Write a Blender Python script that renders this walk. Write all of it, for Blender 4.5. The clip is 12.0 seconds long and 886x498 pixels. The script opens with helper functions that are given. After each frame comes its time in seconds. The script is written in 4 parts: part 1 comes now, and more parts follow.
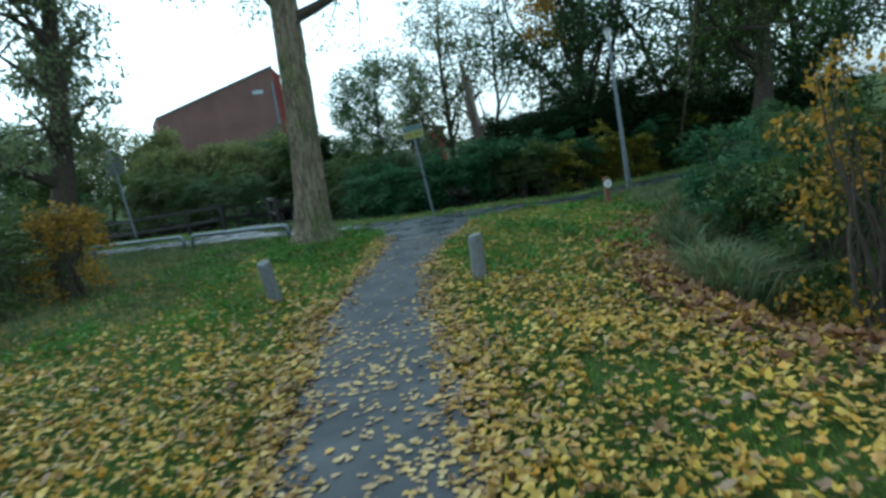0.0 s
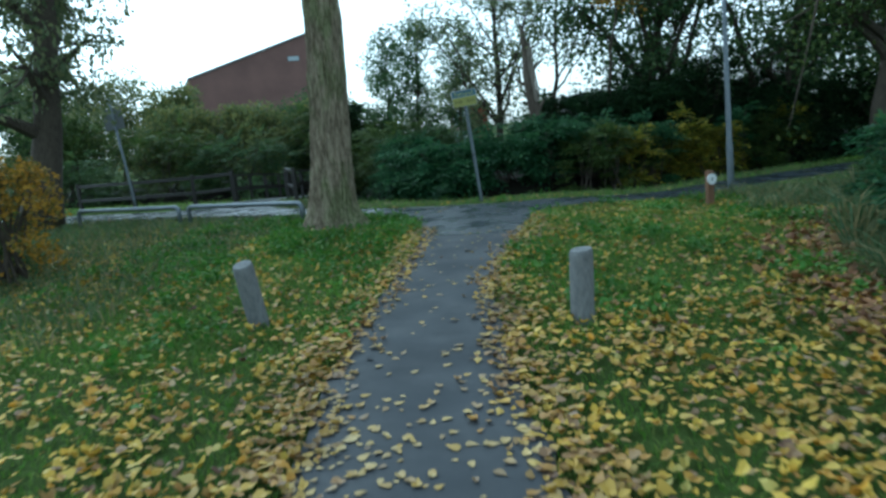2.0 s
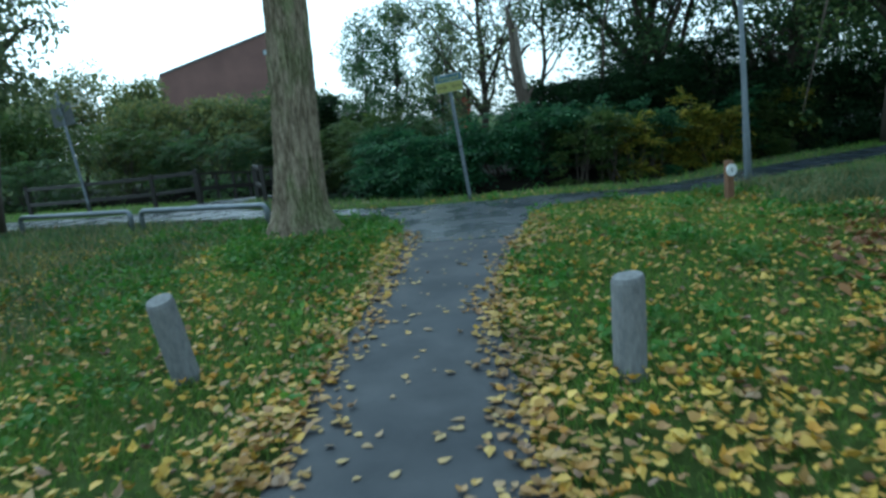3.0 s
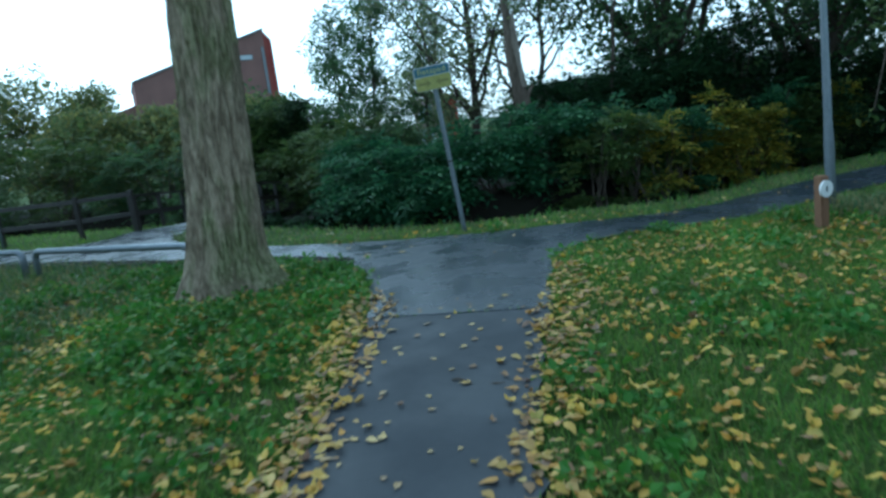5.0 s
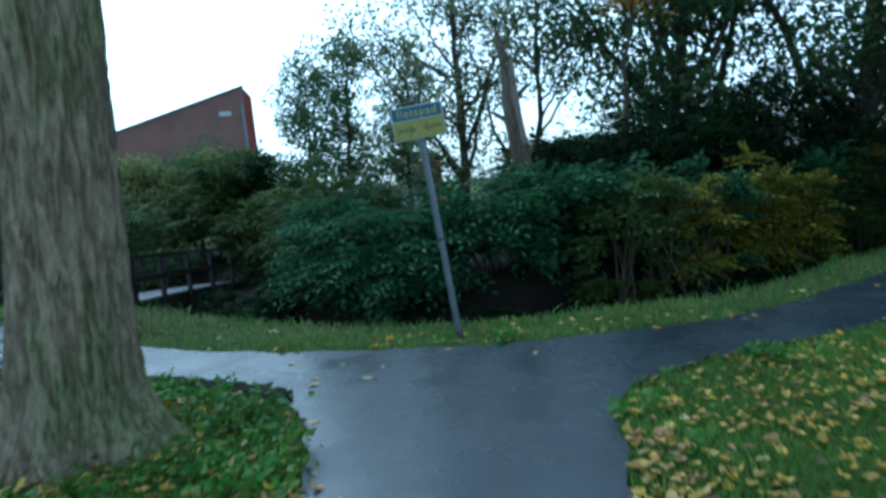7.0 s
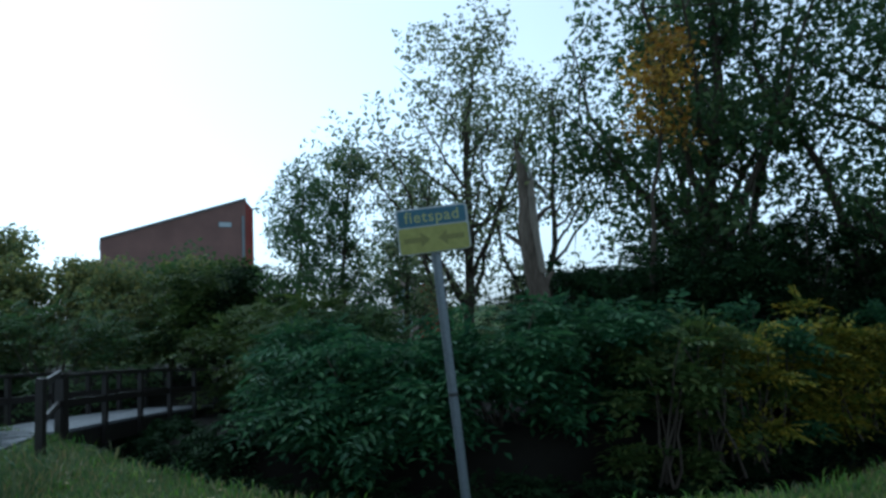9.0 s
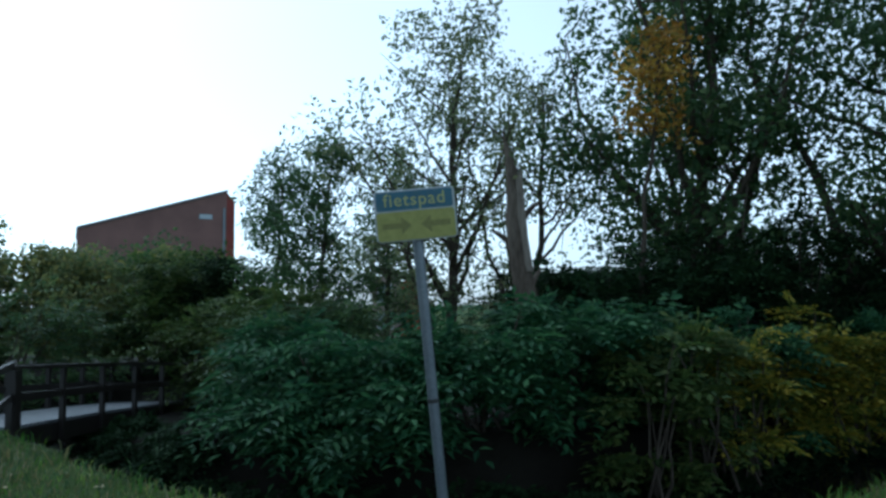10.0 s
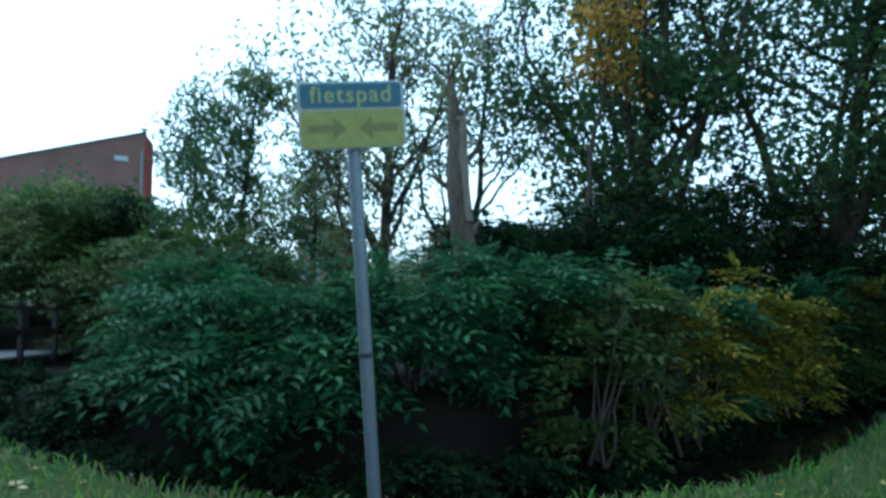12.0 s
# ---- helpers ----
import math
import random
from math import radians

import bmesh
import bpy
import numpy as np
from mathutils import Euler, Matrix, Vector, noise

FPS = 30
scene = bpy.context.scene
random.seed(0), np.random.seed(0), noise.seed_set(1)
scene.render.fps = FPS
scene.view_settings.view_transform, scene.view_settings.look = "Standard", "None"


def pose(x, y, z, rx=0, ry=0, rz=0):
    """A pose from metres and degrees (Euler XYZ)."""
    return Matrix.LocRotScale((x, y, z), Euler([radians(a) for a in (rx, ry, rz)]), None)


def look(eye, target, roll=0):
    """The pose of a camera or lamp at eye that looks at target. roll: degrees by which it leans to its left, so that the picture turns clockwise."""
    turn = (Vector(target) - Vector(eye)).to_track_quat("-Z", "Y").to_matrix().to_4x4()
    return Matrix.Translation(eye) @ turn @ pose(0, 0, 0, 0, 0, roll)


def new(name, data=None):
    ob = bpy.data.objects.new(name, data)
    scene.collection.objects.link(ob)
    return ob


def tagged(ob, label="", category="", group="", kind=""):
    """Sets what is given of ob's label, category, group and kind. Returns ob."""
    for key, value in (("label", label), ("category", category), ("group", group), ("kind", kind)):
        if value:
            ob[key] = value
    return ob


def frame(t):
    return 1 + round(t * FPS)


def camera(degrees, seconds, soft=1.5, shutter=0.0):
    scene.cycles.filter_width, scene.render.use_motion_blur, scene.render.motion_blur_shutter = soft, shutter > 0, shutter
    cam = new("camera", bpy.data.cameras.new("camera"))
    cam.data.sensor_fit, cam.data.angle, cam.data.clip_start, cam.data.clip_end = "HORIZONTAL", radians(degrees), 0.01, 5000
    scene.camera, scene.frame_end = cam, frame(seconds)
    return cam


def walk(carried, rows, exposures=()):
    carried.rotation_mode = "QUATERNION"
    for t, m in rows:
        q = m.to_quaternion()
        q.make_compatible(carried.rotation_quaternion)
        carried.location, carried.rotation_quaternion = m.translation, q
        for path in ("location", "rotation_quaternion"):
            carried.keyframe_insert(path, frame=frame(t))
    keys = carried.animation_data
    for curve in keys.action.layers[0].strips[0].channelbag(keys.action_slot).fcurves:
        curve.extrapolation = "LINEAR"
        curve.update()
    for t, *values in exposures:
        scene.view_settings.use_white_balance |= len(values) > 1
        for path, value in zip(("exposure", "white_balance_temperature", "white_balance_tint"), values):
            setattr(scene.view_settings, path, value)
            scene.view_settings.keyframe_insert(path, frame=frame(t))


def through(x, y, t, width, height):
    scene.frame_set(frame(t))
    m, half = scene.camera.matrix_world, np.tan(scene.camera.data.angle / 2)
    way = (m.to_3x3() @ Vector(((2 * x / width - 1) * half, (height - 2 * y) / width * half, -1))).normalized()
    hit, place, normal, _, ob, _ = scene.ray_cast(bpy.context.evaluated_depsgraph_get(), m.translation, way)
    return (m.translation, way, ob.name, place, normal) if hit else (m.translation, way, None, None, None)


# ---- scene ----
cam = camera(67.0, 12.0, soft=2.8, shutter=0.5)
PATH = [
    (0, (0.052, 0.502, 1.83), (0.028, 2.478, 1.521), -9.2),
    (0.5, (0.021, 1.442, 1.754), (0.052, 3.416, 1.436), -9.0),
    (1, (-0.13, 2.291, 1.703), (-0.141, 4.267, 1.391), -7.8),
    (1.5, (-0.304, 3.07, 1.719), (-0.433, 5.036, 1.381), -6.2),
    (2, (-0.417, 3.824, 1.641), (-0.523, 5.79, 1.289), -5.4),
    (2.5, (-0.453, 4.709, 1.623), (-0.596, 6.675, 1.285), -6.7),
    (3, (-0.515, 5.387, 1.567), (-0.573, 7.35, 1.192), -6.3),
    (3.2, (-0.512, 5.69, 1.59), (-0.572, 7.656, 1.234), -6.3),
    (4.8, (-0.532, 8.22, 1.659), (-0.572, 10.188, 1.302), -7.1),
    (5, (-0.503, 8.539, 1.592), (-0.525, 10.505, 1.225), -7.3),
    (5.5, (-0.508, 9.288, 1.605), (-0.498, 11.26, 1.271), -7.0),
    (6, (-0.513, 10.062, 1.606), (-0.506, 12.036, 1.281), -6.4),
    (6.5, (-0.544, 10.677, 1.639), (-0.488, 12.653, 1.338), -7.4),
    (7, (-0.54, 11.45, 1.62), (-0.481, 13.439, 1.421), -6.1),
    (7.5, (-0.584, 12.074, 1.697), (-0.496, 14.072, 1.662), -5.2),
    (7.7, (-0.6, 12.27, 1.703), (-0.515, 14.268, 1.74), -4.8),
    (9.3, (-0.635, 13.5, 1.669), (-0.527, 15.49, 1.846), -1.5),
    (9.5, (-0.628, 13.596, 1.666), (-0.517, 15.584, 1.847), -1.0),
    (10, (-0.606, 13.869, 1.651), (-0.452, 15.856, 1.817), -0.9),
    (10.5, (-0.553, 14.167, 1.657), (-0.381, 16.151, 1.844), -1.0),
    (11, (-0.541, 14.374, 1.66), (-0.304, 16.354, 1.816), -1.6),
    (11.5, (-0.549, 14.469, 1.603), (-0.24, 16.441, 1.721), -1.9),
    (12, (-0.594, 14.804, 1.512), (-0.229, 16.77, 1.555), 1.2),
]
EXPOSURES = [(0.0, 0.5, 5150, -11), (3.2, 0.64, 4900, -13), (5.0, 0.65, 4650, -12), (6.5, 0.68, 4550, -12), (7.0, 0.6, 4550, -11), (7.5, 0.3, 4650, -9), (7.8, 0.15, 4750, -7),
             (9.3, 0.04, 4950, -4), (11.0, 0.22, 4900, -6), (11.5, 0.4, 4800, -8), (12.0, 0.85, 4600, -11)]
walk(cam, [(t, look(eye, target, roll)) for t, eye, target, roll in PATH], EXPOSURES)

# ---- light: an overcast late afternoon ----
SUN_EL, SUN_AZ = 52.0, 320.0
world = bpy.data.worlds.new("overcast_sky")
scene.world = world
world.use_nodes = True
wn = world.node_tree
wn.nodes.clear()
sky = wn.nodes.new("ShaderNodeTexSky")
sky.sky_type = "NISHITA"
sky.sun_disc = False
sky.sun_elevation, sky.sun_rotation = radians(SUN_EL), radians(SUN_AZ)
sky.air_density, sky.dust_density, sky.ozone_density = 1.0, 1.6, 1.5
pale = wn.nodes.new("ShaderNodeHueSaturation")
pale.inputs["Saturation"].default_value = 0.22
back = wn.nodes.new("ShaderNodeBackground")
back.inputs["Strength"].default_value = 0.18
wout = wn.nodes.new("ShaderNodeOutputWorld")
wn.links.new(sky.outputs[0], pale.inputs["Color"])
wn.links.new(pale.outputs[0], back.inputs[0])
wn.links.new(back.outputs[0], wout.inputs[0])
sun_data = bpy.data.lights.new("sun", "SUN")
sun_data.energy, sun_data.angle, sun_data.color = 0.3, radians(40), (1.0, 0.98, 0.96)
sun = new("sun", sun_data)
sun.rotation_euler = (radians(90 - SUN_EL), 0, radians(180 - SUN_AZ))
sun.location = (0, -20, 30)

# ---- materials ----
RNG = np.random.default_rng(7)


def material(name, rough=0.8, metal=0.0, spec=0.5):
    m = bpy.data.materials.new(name)
    m.use_nodes = True
    b = m.node_tree.nodes["Principled BSDF"]
    b.inputs["Roughness"].default_value = rough
    b.inputs["Metallic"].default_value = metal
    b.inputs["Specular IOR Level"].default_value = spec
    return m, m.node_tree, b


def ramp(tree, source, stops):
    r = tree.nodes.new("ShaderNodeValToRGB")
    while len(r.color_ramp.elements) < len(stops):
        r.color_ramp.elements.new(0.5)
    for e, (p, c) in zip(r.color_ramp.elements, stops):
        e.position, e.color = p, (*c, 1)
    tree.links.new(source, r.inputs[0])
    return r.outputs[0]


def noise_of(tree, scale, detail=4, stretch=(1, 1, 1), rough=0.6):
    co = tree.nodes.new("ShaderNodeTexCoord")
    mp = tree.nodes.new("ShaderNodeMapping")
    mp.inputs["Scale"].default_value = stretch
    n = tree.nodes.new("ShaderNodeTexNoise")
    n.inputs["Scale"].default_value = scale
    n.inputs["Detail"].default_value = detail
    n.inputs["Roughness"].default_value = rough
    tree.links.new(co.outputs["Object"], mp.inputs[0])
    tree.links.new(mp.outputs[0], n.inputs["Vector"])
    return n.outputs[0]


def mix(tree, fac, a, b, mode="MIX"):
    m = tree.nodes.new("ShaderNodeMix")
    m.data_type, m.blend_type = "RGBA", mode
    for sock, v in ((m.inputs[0], fac), (m.inputs[6], a), (m.inputs[7], b)):
        if isinstance(v, (int, float)):
            sock.default_value = v
        elif isinstance(v, tuple):
            sock.default_value = (*v, 1)
        else:
            tree.links.new(v, sock)
    return m.outputs[2]


def bump(tree, bsdf, height, strength, dist):
    b = tree.nodes.new("ShaderNodeBump")
    b.inputs["Strength"].default_value = strength
    b.inputs["Distance"].default_value = dist
    tree.links.new(height, b.inputs["Height"])
    tree.links.new(b.outputs[0], bsdf.inputs["Normal"])


def surface(name, big, small, big_scale=1.0, small_scale=30.0, rough=0.8, metal=0.0, spec=0.5, relief=0.3, dist=0.01,
            stretch=(1, 1, 1), blend=0.5):
    """Two scales of noise: big patches and fine grain, each a list of colour stops."""
    m, t, b = material(name, rough, metal, spec)
    c1 = ramp(t, noise_of(t, big_scale, 4, stretch), big)
    fine = noise_of(t, small_scale, 6, stretch)
    c2 = ramp(t, fine, small)
    t.links.new(mix(t, blend, c1, c2), b.inputs["Base Color"])
    bump(t, b, fine, relief, dist)
    return m


def leaf_material(name, colours, through=0.35, rough=0.55, spec=0.3):
    """Leaves: a colour for each leaf, light passes through them."""
    m, t, b = material(name, rough, 0, spec)
    g = t.nodes.new("ShaderNodeNewGeometry")
    c = ramp(t, g.outputs["Random Per Island"], [(i / max(1, len(colours) - 1), x) for i, x in enumerate(colours)])
    patch = ramp(t, noise_of(t, 0.9, 3), [(0.3, (0.62, 0.62, 0.62)), (0.7, (1.2, 1.2, 1.2))])
    c = mix(t, 1.0, c, patch, "MULTIPLY")
    t.links.new(c, b.inputs["Base Color"])
    tr = t.nodes.new("ShaderNodeBsdfTranslucent")
    t.links.new(c, tr.inputs[0])
    ms = t.nodes.new("ShaderNodeMixShader")
    ms.inputs[0].default_value = through
    t.links.new(b.outputs[0], ms.inputs[1])
    t.links.new(tr.outputs[0], ms.inputs[2])
    t.links.new(ms.outputs[0], t.nodes["Material Output"].inputs[0])
    return m


M_SOIL = surface("soil_and_turf", [(0.35, (0.04, 0.075, 0.014)), (0.6, (0.065, 0.11, 0.02)), (0.75, (0.08, 0.085, 0.03))],
                 [(0.3, (0.02, 0.03, 0.008)), (0.7, (0.08, 0.1, 0.03))], 0.7, 60, 0.95, 0, 0.1, 0.8, 0.03)

# Mud colour taken near black; the ditch's shade is put into it.
M_MUD_SHADE = surface("mud_with_shade_tone", [(0.35, (0.008, 0.007, 0.005)), (0.7, (0.016, 0.015, 0.01))], [(0.3, (0.006, 0.005, 0.004)), (0.7, (0.02, 0.018, 0.012))],
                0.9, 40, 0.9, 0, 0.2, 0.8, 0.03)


def asphalt(name, tone, wet, relief=0.35):
    m, t, b = material(name, 0.5, 0, 0.5)
    grain = noise_of(t, 220, 3)
    big = noise_of(t, 0.9, 4)
    c = mix(t, 0.5, ramp(t, grain, [(0.3, tuple(0.55 * v for v in tone)), (0.7, tuple(1.5 * v for v in tone))]),
            ramp(t, big, [(0.3, tuple(0.75 * v for v in tone)), (0.7, tuple(1.25 * v for v in tone))]))
    t.links.new(c, b.inputs["Base Color"])
    r = ramp(t, noise_of(t, 1.6, 5), [(0.35, (wet, wet, wet)), (0.65, (wet + 0.22, wet + 0.22, wet + 0.22))])
    t.links.new(r, b.inputs["Roughness"])
    bump(t, b, grain, relief, 0.004)
    return m


M_PATH = asphalt("worn_asphalt", (0.027, 0.032, 0.039), 0.58)
M_ROAD = asphalt("damp_asphalt", (0.025, 0.032, 0.042), 0.16, 0.14)


def furrowed_bark():
    """Grey-brown plates between long dark fissures, with moss in patches."""
    m, t, b = material("poplar_bark", 0.92, 0, 0.2)
    crack = noise_of(t, 8.5, 3, (1, 1, 0.2), 0.55)
    fissure = ramp(t, crack, [(0.4, (1, 1, 1)), (0.475, (0.56, 0.54, 0.52)), (0.51, (0.45, 0.43, 0.41)), (0.58, (1, 1, 1))])
    plates = ramp(t, noise_of(t, 2.2, 4, (1, 1, 0.4)), [(0.3, (0.175, 0.14, 0.095)), (0.47, (0.245, 0.205, 0.14)), (0.6, (0.12, 0.155, 0.05))])
    grain = noise_of(t, 34, 6, (1, 1, 0.3))
    c = mix(t, 0.4, plates, ramp(t, grain, [(0.35, (0.08, 0.066, 0.045)), (0.65, (0.42, 0.365, 0.27))]))
    t.links.new(mix(t, 0.85, c, fissure, "MULTIPLY"), b.inputs["Base Color"])
    bump(t, b, mix(t, 0.3, fissure, grain), 0.9, 0.03)
    return m


M_BARK = furrowed_bark()
M_BARK2 = surface("dark_bark", [(0.3, (0.05, 0.04, 0.03)), (0.7, (0.09, 0.075, 0.055))],
                  [(0.3, (0.03, 0.025, 0.02)), (0.7, (0.12, 0.1, 0.08))], 2, 25, 0.9, 0, 0.2, 0.6, 0.02, (1, 1, 0.3))
M_SNAG = surface("dead_wood", [(0.35, (0.045, 0.032, 0.025)), (0.6, (0.16, 0.135, 0.11)), (0.75, (0.06, 0.048, 0.04))],
                 [(0.3, (0.035, 0.028, 0.022)), (0.7, (0.2, 0.165, 0.13))], 1.6, 20, 0.95, 0, 0.1, 0.8, 0.03, (1, 1, 0.25))
M_SNAG_PALE = surface("barkless_dead_wood", [(0.35, (0.12, 0.1, 0.085)), (0.65, (0.26, 0.23, 0.195))],
                      [(0.3, (0.16, 0.135, 0.11)), (0.7, (0.4, 0.36, 0.3))], 1.6, 24, 0.9, 0, 0.1, 0.6, 0.02, (1, 1, 0.2))
M_POST = surface("weathered_grey_post", [(0.3, (0.1, 0.11, 0.12)), (0.7, (0.2, 0.21, 0.215))],
                 [(0.3, (0.1, 0.1, 0.1)), (0.7, (0.3, 0.3, 0.29))], 4, 45, 0.85, 0, 0.3, 0.6, 0.006, (1, 1, 0.3))
M_MARKER = surface("brown_wood_post", [(0.3, (0.13, 0.065, 0.035)), (0.7, (0.25, 0.13, 0.075))],
                   [(0.3, (0.1, 0.06, 0.035)), (0.7, (0.28, 0.17, 0.1))], 5, 50, 0.8, 0, 0.3, 0.5, 0.006, (1, 1, 0.2))
M_GALV = surface("galvanised_steel", [(0.3, (0.13, 0.155, 0.18)), (0.7, (0.22, 0.245, 0.27))],
                 [(0.3, (0.11, 0.135, 0.16)), (0.7, (0.25, 0.27, 0.3))], 5, 60, 0.45, 0.65, 0.5, 0.15, 0.002)
M_DARKWOOD = surface("dark_stained_timber", [(0.3, (0.012, 0.01, 0.009)), (0.7, (0.024, 0.02, 0.018))],
                     [(0.3, (0.01, 0.008, 0.007)), (0.7, (0.034, 0.029, 0.025))], 3, 60, 0.42, 0, 0.5, 0.4, 0.004)
M_DECK = surface("wet_bridge_deck", [(0.3, (0.14, 0.15, 0.165)), (0.7, (0.22, 0.23, 0.25))],
                 [(0.3, (0.12, 0.125, 0.135)), (0.7, (0.26, 0.27, 0.29))], 3, 70, 0.35, 0, 0.5, 0.3, 0.004)
M_WATER, wt, wb = material("ditch_water", 0.08, 0, 0.5)
wb.inputs["Base Color"].default_value = (0.008, 0.009, 0.007, 1)
bump(wt, wb, noise_of(wt, 3, 3), 0.1, 0.02)
M_SIGN_BLUE = surface("faded_blue_sign", [(0.3, (0.025, 0.1, 0.16)), (0.7, (0.04, 0.15, 0.2))],
                      [(0.35, (0.03, 0.1, 0.21)), (0.75, (0.1, 0.15, 0.12))], 6, 25, 0.45, 0, 0.5, 0.05, 0.001, blend=0.4)
M_SIGN_YELLOW = surface("algae_stained_yellow_sign", [(0.3, (0.24, 0.25, 0.05)), (0.7, (0.36, 0.35, 0.08))],
                        [(0.3, (0.2, 0.22, 0.05)), (0.7, (0.4, 0.39, 0.12))], 5, 22, 0.5, 0, 0.5, 0.05, 0.001)
M_SIGN_TEXT = surface("yellowed_lettering", [(0.3, (0.32, 0.35, 0.13)), (0.7, (0.42, 0.44, 0.18))],
                      [(0.3, (0.26, 0.3, 0.12)), (0.7, (0.42, 0.44, 0.2))], 9, 40, 0.5)
M_SIGN_ARROW = surface("dull_olive_arrow", [(0.3, (0.15, 0.155, 0.035)), (0.7, (0.2, 0.2, 0.05))],
                       [(0.3, (0.16, 0.16, 0.04)), (0.7, (0.27, 0.26, 0.07))], 9, 40, 0.5)
M_RIM = surface("pale_sign_rim", [(0.3, (0.35, 0.4, 0.42)), (0.7, (0.5, 0.54, 0.55))], [(0.3, (0.3, 0.34, 0.36)), (0.7, (0.5, 0.52, 0.52))], 8, 40, 0.5)
M_WHITE = surface("white_enamel", [(0.3, (0.7, 0.71, 0.72)), (0.7, (0.8, 0.8, 0.8))], [(0.3, (0.66, 0.67, 0.68)), (0.7, (0.82, 0.82, 0.82))], 8, 40, 0.4)
M_BLACK = surface("black_print", [(0.3, (0.02, 0.02, 0.022)), (0.7, (0.03, 0.03, 0.03))], [(0.3, (0.02, 0.02, 0.02)), (0.7, (0.04, 0.04, 0.04))], 8, 40, 0.5)
M_REDROOF = surface("red_cladding", [(0.3, (0.3, 0.05, 0.03)), (0.7, (0.4, 0.075, 0.045))], [(0.3, (0.25, 0.045, 0.03)), (0.7, (0.42, 0.09, 0.06))], 1, 8, 0.8)
M_BROWNROOF = surface("brown_roof_tiles", [(0.3, (0.07, 0.045, 0.03)), (0.7, (0.12, 0.075, 0.05))], [(0.3, (0.05, 0.035, 0.025)), (0.7, (0.14, 0.09, 0.06))], 1, 9, 0.85)
M_PINKWALL = surface("pale_pink_render", [(0.3, (0.3, 0.22, 0.2)), (0.7, (0.4, 0.3, 0.27))], [(0.3, (0.26, 0.2, 0.18)), (0.7, (0.42, 0.33, 0.3))], 1, 10, 0.9)
M_SHED = surface("dark_shed_wall", [(0.3, (0.03, 0.03, 0.03)), (0.7, (0.05, 0.05, 0.048))], [(0.3, (0.025, 0.025, 0.025)), (0.7, (0.06, 0.06, 0.06))], 1, 12, 0.9)
M_GREYROOF = surface("grey_felt_roof", [(0.3, (0.1, 0.11, 0.12)), (0.7, (0.16, 0.17, 0.18))], [(0.3, (0.09, 0.1, 0.1)), (0.7, (0.2, 0.2, 0.2))], 1, 12, 0.8)
M_GLASS, gt, gb = material("dark_window_glass", 0.08, 0, 0.6)
gb.inputs["Base Color"].default_value = (0.35, 0.4, 0.45, 1)


def brick_wall():
    m, t, b = material("red_brick_facade", 0.85, 0, 0.2)
    co = t.nodes.new("ShaderNodeTexCoord")
    br = t.nodes.new("ShaderNodeTexBrick")
    br.inputs["Scale"].default_value = 1.0
    br.inputs["Brick Width"].default_value, br.inputs["Row Height"].default_value = 0.6, 0.2
    br.inputs["Mortar Size"].default_value = 0.02
    br.inputs["Color1"].default_value = (0.2, 0.05, 0.045, 1)
    br.inputs["Color2"].default_value = (0.26, 0.07, 0.058, 1)
    br.inputs["Mortar"].default_value = (0.2, 0.12, 0.11, 1)
    t.links.new(co.outputs["Object"], br.inputs["Vector"])
    st = ramp(t, noise_of(t, 0.25, 4), [(0.3, (0.8, 0.8, 0.8)), (0.7, (1.15, 1.12, 1.1))])
    t.links.new(mix(t, 1.0, br.outputs[0], st, "MULTIPLY"), b.inputs["Base Color"])
    return m


M_BRICK = brick_wall()
M_GRASS = leaf_material("grass_blades", [(0.09, 0.19, 0.024), (0.13, 0.26, 0.034), (0.18, 0.29, 0.045), (0.24, 0.28, 0.075)], 0.42)
M_WEED = leaf_material("broadleaf_weeds", [(0.055, 0.15, 0.018), (0.085, 0.2, 0.024), (0.14, 0.23, 0.03)], 0.3)
M_REED = leaf_material("long_sedge", [(0.05, 0.11, 0.045), (0.09, 0.16, 0.06), (0.15, 0.17, 0.07), (0.3, 0.24, 0.11)], 0.3)
M_LITTER = leaf_material("fallen_poplar_leaves", [(0.12, 0.065, 0.04), (0.36, 0.22, 0.035), (0.5, 0.34, 0.05), (0.56, 0.38, 0.04), (0.4, 0.26, 0.06), (0.52, 0.28, 0.02), (0.22, 0.15, 0.1), (0.5, 0.36, 0.035), (0.55, 0.39, 0.07), (0.3, 0.26, 0.05)], 0.1, 0.5, 0.4)
M_LITTER_PALE = leaf_material("pale_wet_leaves", [(0.2, 0.13, 0.07), (0.42, 0.3, 0.1), (0.5, 0.38, 0.15), (0.46, 0.31, 0.06), (0.32, 0.22, 0.1)], 0.1, 0.4, 0.5)
M_LITTER_EDGE = leaf_material("drifted_tan_leaves", [(0.12, 0.065, 0.04), (0.36, 0.24, 0.06), (0.48, 0.35, 0.1), (0.5, 0.33, 0.04), (0.3, 0.19, 0.09), (0.46, 0.25, 0.03), (0.22, 0.15, 0.1)], 0.1, 0.5, 0.4)
M_LITTER2 = leaf_material("brown_leaf_litter", [(0.12, 0.055, 0.025), (0.2, 0.09, 0.035), (0.28, 0.15, 0.05), (0.16, 0.1, 0.06)], 0.1)
M_LF_DARK = leaf_material("dark_green_leaves", [(0.05, 0.1, 0.04), (0.075, 0.135, 0.05), (0.12, 0.18, 0.055)], 0.5)
# Leaf green darkened so that its colour stands in for deep shade.
M_LF_SHADE = leaf_material("shade_darkened_leaves", [(0.014, 0.032, 0.013), (0.022, 0.048, 0.018), (0.035, 0.065, 0.022)], 0.15, 0.75, 0.1)
